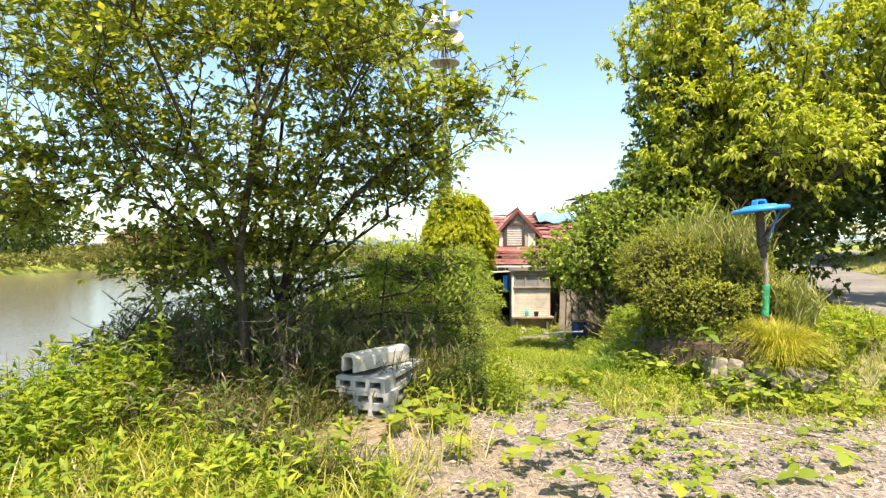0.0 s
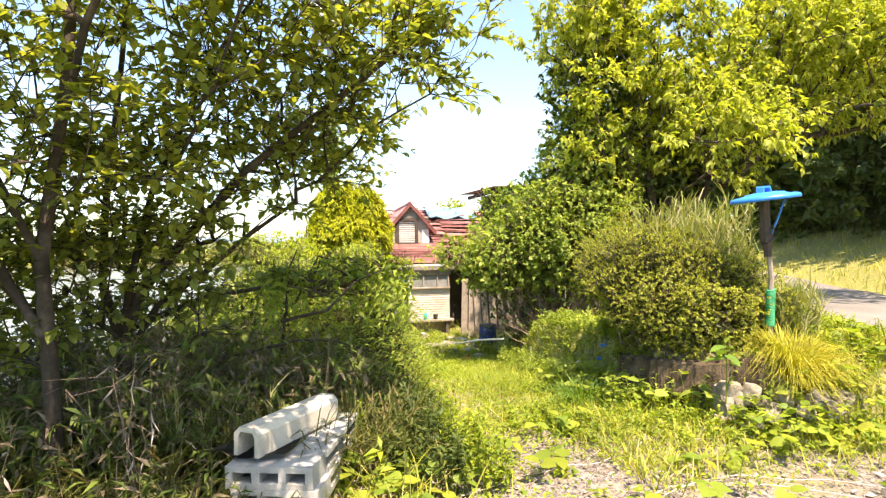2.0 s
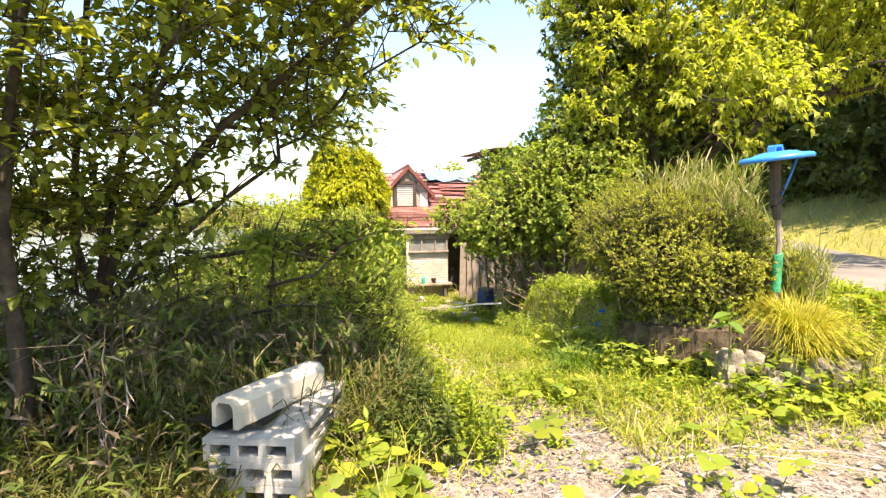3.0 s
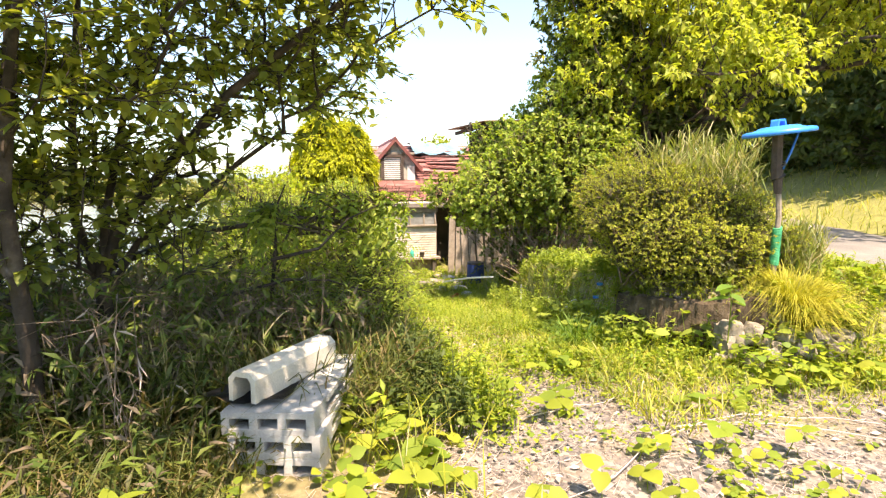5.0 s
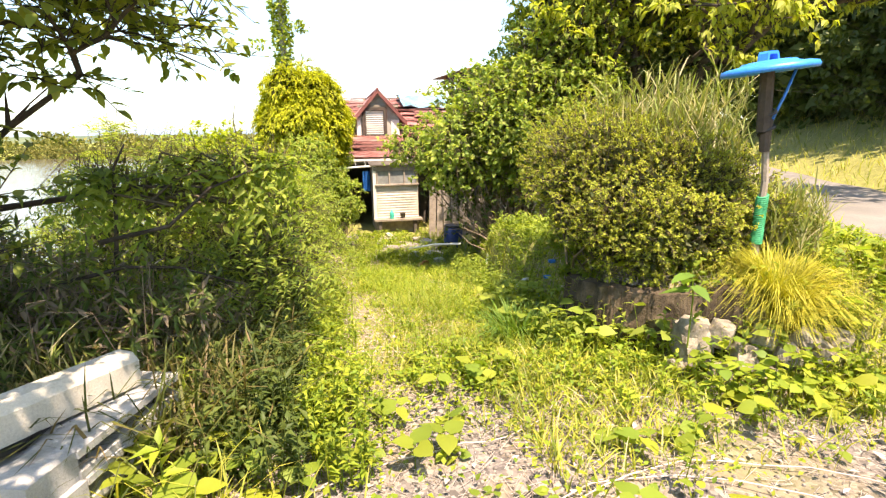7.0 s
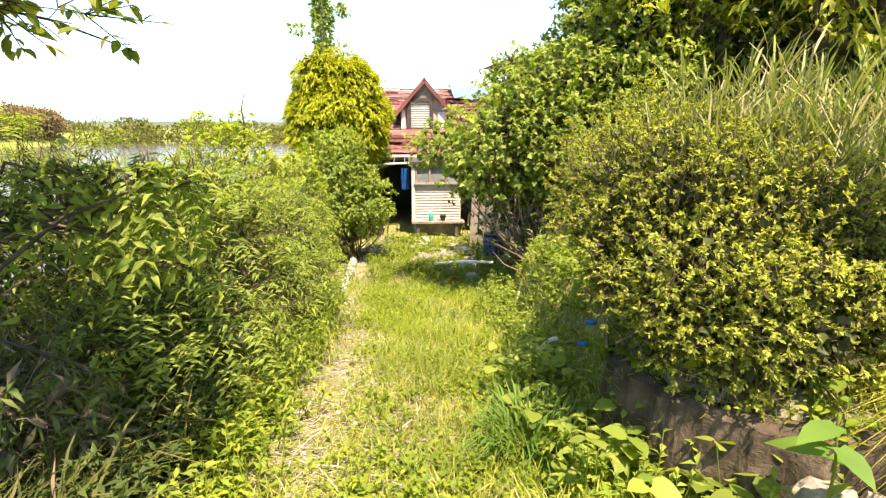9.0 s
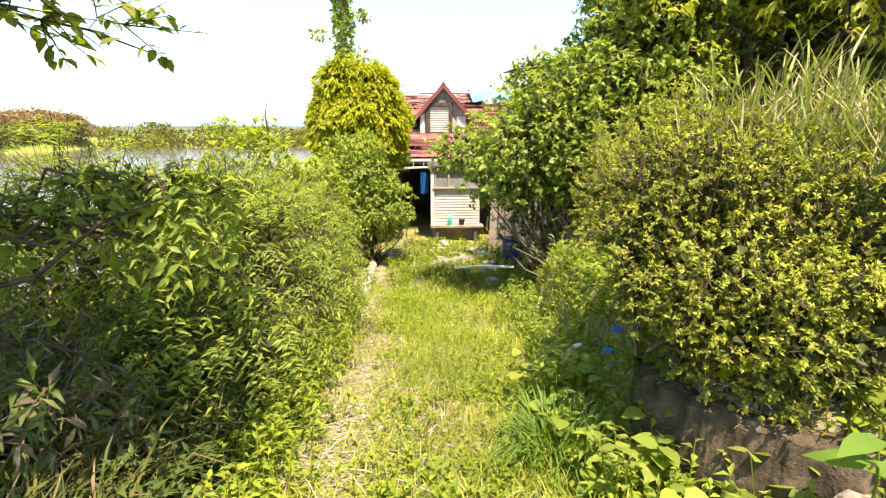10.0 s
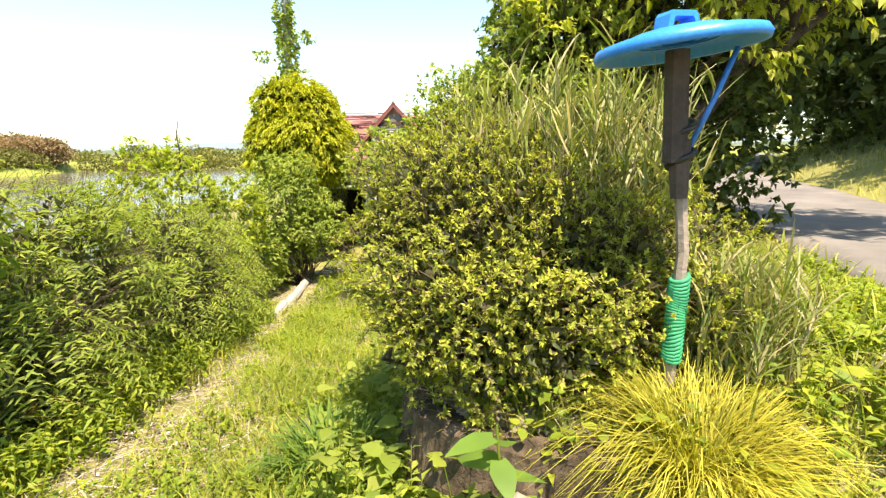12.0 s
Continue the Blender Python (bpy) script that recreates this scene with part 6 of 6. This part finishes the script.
shrub("woodland_scrub", (14.0, 10.0, 1.3), [((13.2, 6.5, 2.0), (1.2, 1.5, 1.2)), ((14.2, 9.5, 2.6), (1.5, 1.8, 1.8)), ((15.6, 13.0, 3.0), (1.8, 2.0, 2.2)), ((13.6, 4.0, 2.4), (1.5, 1.6, 1.8)), ((15.0, 7.6, 4.4), (2.0, 3.0, 2.5)), ((16.5, 17.5, 3.0), (2.5, 2.5, 2.5)), ((13.0, 9.6, 3.2), (1.1, 1.5, 1.9)), ((14.0, 12.5, 3.6), (1.3, 1.6, 2.2)), ((12.6, 7.0, 3.2), (1.0, 1.4, 1.8)), ((14.5, 10.5, 5.5), (1.6, 2.4, 2.0))], 22000, 0.2, 0.12, "dark_leaf", "dark woodland scrub beyond the road", twigs=200, lo=0.3, category="scrub", reach=0.3)


def far_woods(name, pts, leaf, label, L=0.8, per=500):
    blobs_all = []
    for x, y, z, rx, ry, rz in pts:
        blobs_all.append(((x, y, z), (rx, ry, rz)))
    P, O = in_blobs(blobs_all, per * len(pts), 0.5)
    m = len(P)
    V = leaves(P, unit(O + rand_dirs(m) * 0.8), unit(O + rand_dirs(m)), L * RNG.uniform(0.5, 1.2, m), L * 0.6, 0.2)
    stuff(name, V, leaf, label, "woods")


rw = random.Random(3)
far_woods("brown_grove", [(-51 - rw.uniform(-3, 6), 92 + rw.uniform(-3, 4), 1.0 + rw.uniform(0, 1.9), 2.6, 2.6, 1.6) for _ in range(12)], "brown_leaf", "brownish bamboo grove on the far bank", 0.5, 700)
far_woods("bank_woods", [(-47.5 - rw.uniform(0, 2), 70 + 2.2 * k + rw.uniform(-1, 1), 0.2 + rw.uniform(0, 0.7), 2.2, 2.2, 1.3) for k in range(11)], "far_leaf", "green scrub along the pond's far bank", 0.45, 700)
far_woods("left_woods", [(-57 - rw.uniform(0, 5), 22 + 3.4 * k, 3.0 + rw.uniform(0, 2.5), 4, 4, 4.2) for k in range(19)], "dark_leaf", "dark woods behind the pond", 0.7, 900)
far_woods("far_bank_woods", [(-100 + 3.2 * k + rw.uniform(-2, 2), 108 + rw.uniform(-2, 22), -0.8 + rw.uniform(0, 1), 4, 4, 1.2 + rw.uniform(0, 1.4)) for k in range(46)], "far_leaf", "low distant trees across the pond", 0.8, 420)
far_woods("behind_house_woods", [(5 + 4 * k + rw.uniform(-1, 1), 34 + rw.uniform(-2, 6), -0.2 + rw.uniform(0, 1.2), 3, 3, 2.2) for k in range(6)], "far_leaf", "trees behind the house", 0.4, 600)


def hills(name, y, x0, x1, top, mat, label, seed):
    bm = bmesh.new()
    n = 160
    rows = []
    for i in range(n + 1):
        x = x0 + (x1 - x0) * i / n
        h = top * (0.45 + 0.5 * noise.noise(Vector((x / (90 + y * 0.3), seed, 0))) + 0.12 * noise.noise(Vector((x / 22, seed, 3))) + 0.04 * noise.noise(Vector((x / 6, seed, 5))))
        h = max(h, 0.5)
        rows.append([bm.verts.new((x, y - h * 4, -1.6)), bm.verts.new((x, y, h - 1)), bm.verts.new((x, y + h * 5, -1.6))])
    for a, b in zip(rows, rows[1:]):
        for k in range(2):
            bm.faces.new((a[k], b[k], b[k + 1], a[k + 1]))
    tagged(part(name, bm, M[mat], smooth=True), label, "hills", kind="structure")


shrub("garden_tree", (5.8, 25.6, -1.0), [((5.8, 25.6, 2.5), (0.8, 0.8, 0.7)), ((5.6, 25.6, 1.6), (0.7, 0.7, 0.6))], 3000, 0.14, 0.08, "lime_leaf", "small round tree behind the house roof", twigs=60, lo=0.3, category="tree")
far_woods("road_woods", [(15.5 + rw.uniform(0, 3), -4 + 1.3 * k, 3.2 + rw.uniform(0, 3.8), 2.4, 2.4, 2.4) for k in range(28)] + [(19 + rw.uniform(0, 4), 6 + 2.2 * k, 3.5 + rw.uniform(0, 4), 3, 3, 3) for k in range(14)], "dark_leaf", "dark wall of woodland behind the road bank", 0.5, 800)
far_woods("shore_scrub", [(-46 + 2.1 * k, 99.5 + rw.uniform(-1, 1.5), -0.8 + rw.uniform(0, 0.4), 1.7, 1.6, 0.9) for k in range(28)] + [(-45.3 - rw.uniform(0, 2.0), 24 + 1.6 * k, 0.0 + rw.uniform(0, 0.4), 1.4, 1.4, 0.6) for k in range(30)], "far_leaf", "low green scrub on the pond's far shore", 0.42, 220)


hills("backdrop_near_hills", 330, -700, 700, 9, "hill", "low wooded hills beyond the pond", 2.0)
hills("backdrop_far_hills", 1500, -2200, 2200, 62, "hazed_far_hill", "distant hills coloured pale blue to stand in for haze", 7.0)


# ---- sprouts, bare branches, cable ----
def sprout(name, x, y, z, n, L, label, tilt=0.5, stem=0.16, mat="kudzu_leaf"):
    """A young plant whose broad leaves are parts of their own."""
    ob = thing(name, (x, y, z), label, "plant")
    part("stem", tube(bmesh.new(), [(0, 0, -0.1), (0.01, 0, stem * 0.5), (0, 0.01, stem)], [0.005, 0.004, 0.003], 6), M["kudzu_leaf"], ob)
    rnd = random.Random(int(x * 100) + n)
    for i in range(n):
        a = i * 2.4 + rnd.uniform(-0.3, 0.3)
        d = np.array([[math.cos(a), math.sin(a), rnd.uniform(-0.3, 0.5) * tilt * 2]])
        f = rnd.uniform(0.75, 1.15)
        V, T = heart(np.array([[0, 0, stem * (0.55 + 0.45 * i / n)]]) + d * 0.012, d, np.array([[0, 0, 1.0]]) + 0.2 * rand_dirs(1), np.array([L * f]), np.array([L * f * 0.55]), 0.22, 0.1)
        put("leaf", mesh_np("leaf", V, T), M[mat], ob)


sprout("wall_sprout", 2.17, 4.3, 0.3, 5, 0.15, "sapling with large glossy leaves on the retaining wall", stem=0.3, mat="sprout_leaf")
sprout("bank_sprout", -1.02, 3.35, 0.05, 9, 0.085, "bright yellow-green sapling beside the blocks", stem=0.22)
sprout("bank_sprout", -0.95, 2.75, 0.04, 7, 0.07, "bright yellow-green sapling on the pond bank", stem=0.16)


def bare_branch(pts, r, label="bare brown branch in the thicket"):
    n = len(pts)
    ob = part("bare_branch", tube(bmesh.new(), pts, [r * (1 - 0.7 * i / (n - 1)) for i in range(n)], 7), M["bark"], smooth=True)
    tagged(ob, label, "branch", "bare branches in the thicket")


bare_branch([(-1.5, 5.0, 0.75), (-1.1, 5.2, 0.92), (-0.75, 5.3, 0.96), (-0.45, 5.35, 1.0), (-0.15, 5.4, 0.98)], 0.022)
bare_branch([(-0.62, 5.3, 0.45), (-0.58, 5.32, 0.8), (-0.55, 5.3, 1.1), (-0.5, 5.35, 1.22)], 0.014)
bare_branch([(-0.6, 5.1, 0.75), (-0.3, 5.2, 0.8), (-0.1, 5.3, 0.98), (0.15, 5.4, 1.08)], 0.013)
bare_branch([(-0.9, 5.0, 0.55), (-0.5, 5.1, 0.62), (-0.25, 5.1, 0.6), (0.05, 5.05, 0.5)], 0.012)
bare_branch([(-2.2, 5.0, 0.1), (-2.4, 4.7, 0.35), (-2.7, 4.5, 0.42), (-3.1, 4.2, 0.5)], 0.014)
bare_branch([(-2.2, 4.9, 0.1), (-2.5, 4.9, 0.5), (-2.65, 4.8, 0.8)], 0.012)
bare_branch([(-0.52, 10.1, 0.2), (-0.53, 10.1, 0.9), (-0.5, 10.1, 1.3), (-0.52, 10.1, 1.5), (-0.48, 10.1, 1.68)], 0.016, "dead grey stalk by the pond")
for pts, r in (([(-2.05, 4.35, 0.15), (-2.35, 4.32, 0.3), (-2.6, 4.3, 0.53), (-2.8, 4.3, 0.4), (-3.1, 4.3, 0.38)], 0.012), ([(-2.45, 4.35, 0.1), (-2.55, 4.3, 0.5), (-2.42, 4.3, 0.7), (-2.28, 4.3, 0.88)], 0.016), ([(-2.3, 4.32, 0.3), (-2.62, 4.3, 0.54), (-2.85, 4.3, 0.6), (-3.0, 4.3, 0.68)], 0.008), ([(-2.15, 4.3, 0.5), (-2.3, 4.3, 0.62), (-2.54, 4.3, 0.73), (-2.75, 4.3, 0.9)], 0.008), ([(-2.6, 4.35, 0.1), (-2.5, 4.3, 0.45), (-2.15, 4.3, 0.62), (-1.9, 4.3, 0.85)], 0.011), ([(-2.2, 4.4, 0.0), (-2.75, 4.35, 0.2), (-3.0, 4.3, 0.28)], 0.009)):
    bare_branch(pts, r, "bare dark twig reaching over the pond")


def runner(x, y, yaw, length, seed):
    """A long dry stem lying over the gravel in a slack curve."""
    rnd = random.Random(seed)
    pts = []
    for k in range(14):
        u = k / 13 * length
        a = yaw + 0.35 * math.sin(u * 2.2 + seed)
        px, py = x + u * math.cos(a), y + u * math.sin(a)
        pts.append((px, py, float(height(px, py)) + 0.012 + 0.03 * abs(math.sin(u * 3 + seed)) * rnd.uniform(0.3, 1.0)))
    ob = part("vine_runner", tube(bmesh.new(), pts, [0.0026] * 13 + [0.001], 5), M["straw"], smooth=True)
    tagged(ob, "long dry creeper stem lying over the ground", "creeper stem", "creeper stems on the ground")


for k, (x, y, yaw, length) in enumerate([(0.5, 3.3, 0.1, 1.9), (1.2, 3.6, -0.1, 1.7), (1.9, 4.1, 2.6, 1.3), (0.3, 3.9, 0.5, 1.2), (0.9, 5.2, 1.3, 1.4), (1.3, 4.6, 2.2, 0.9), (0.5, 4.5, 1.0, 1.1)]):
    runner(x, y, yaw, length, k)
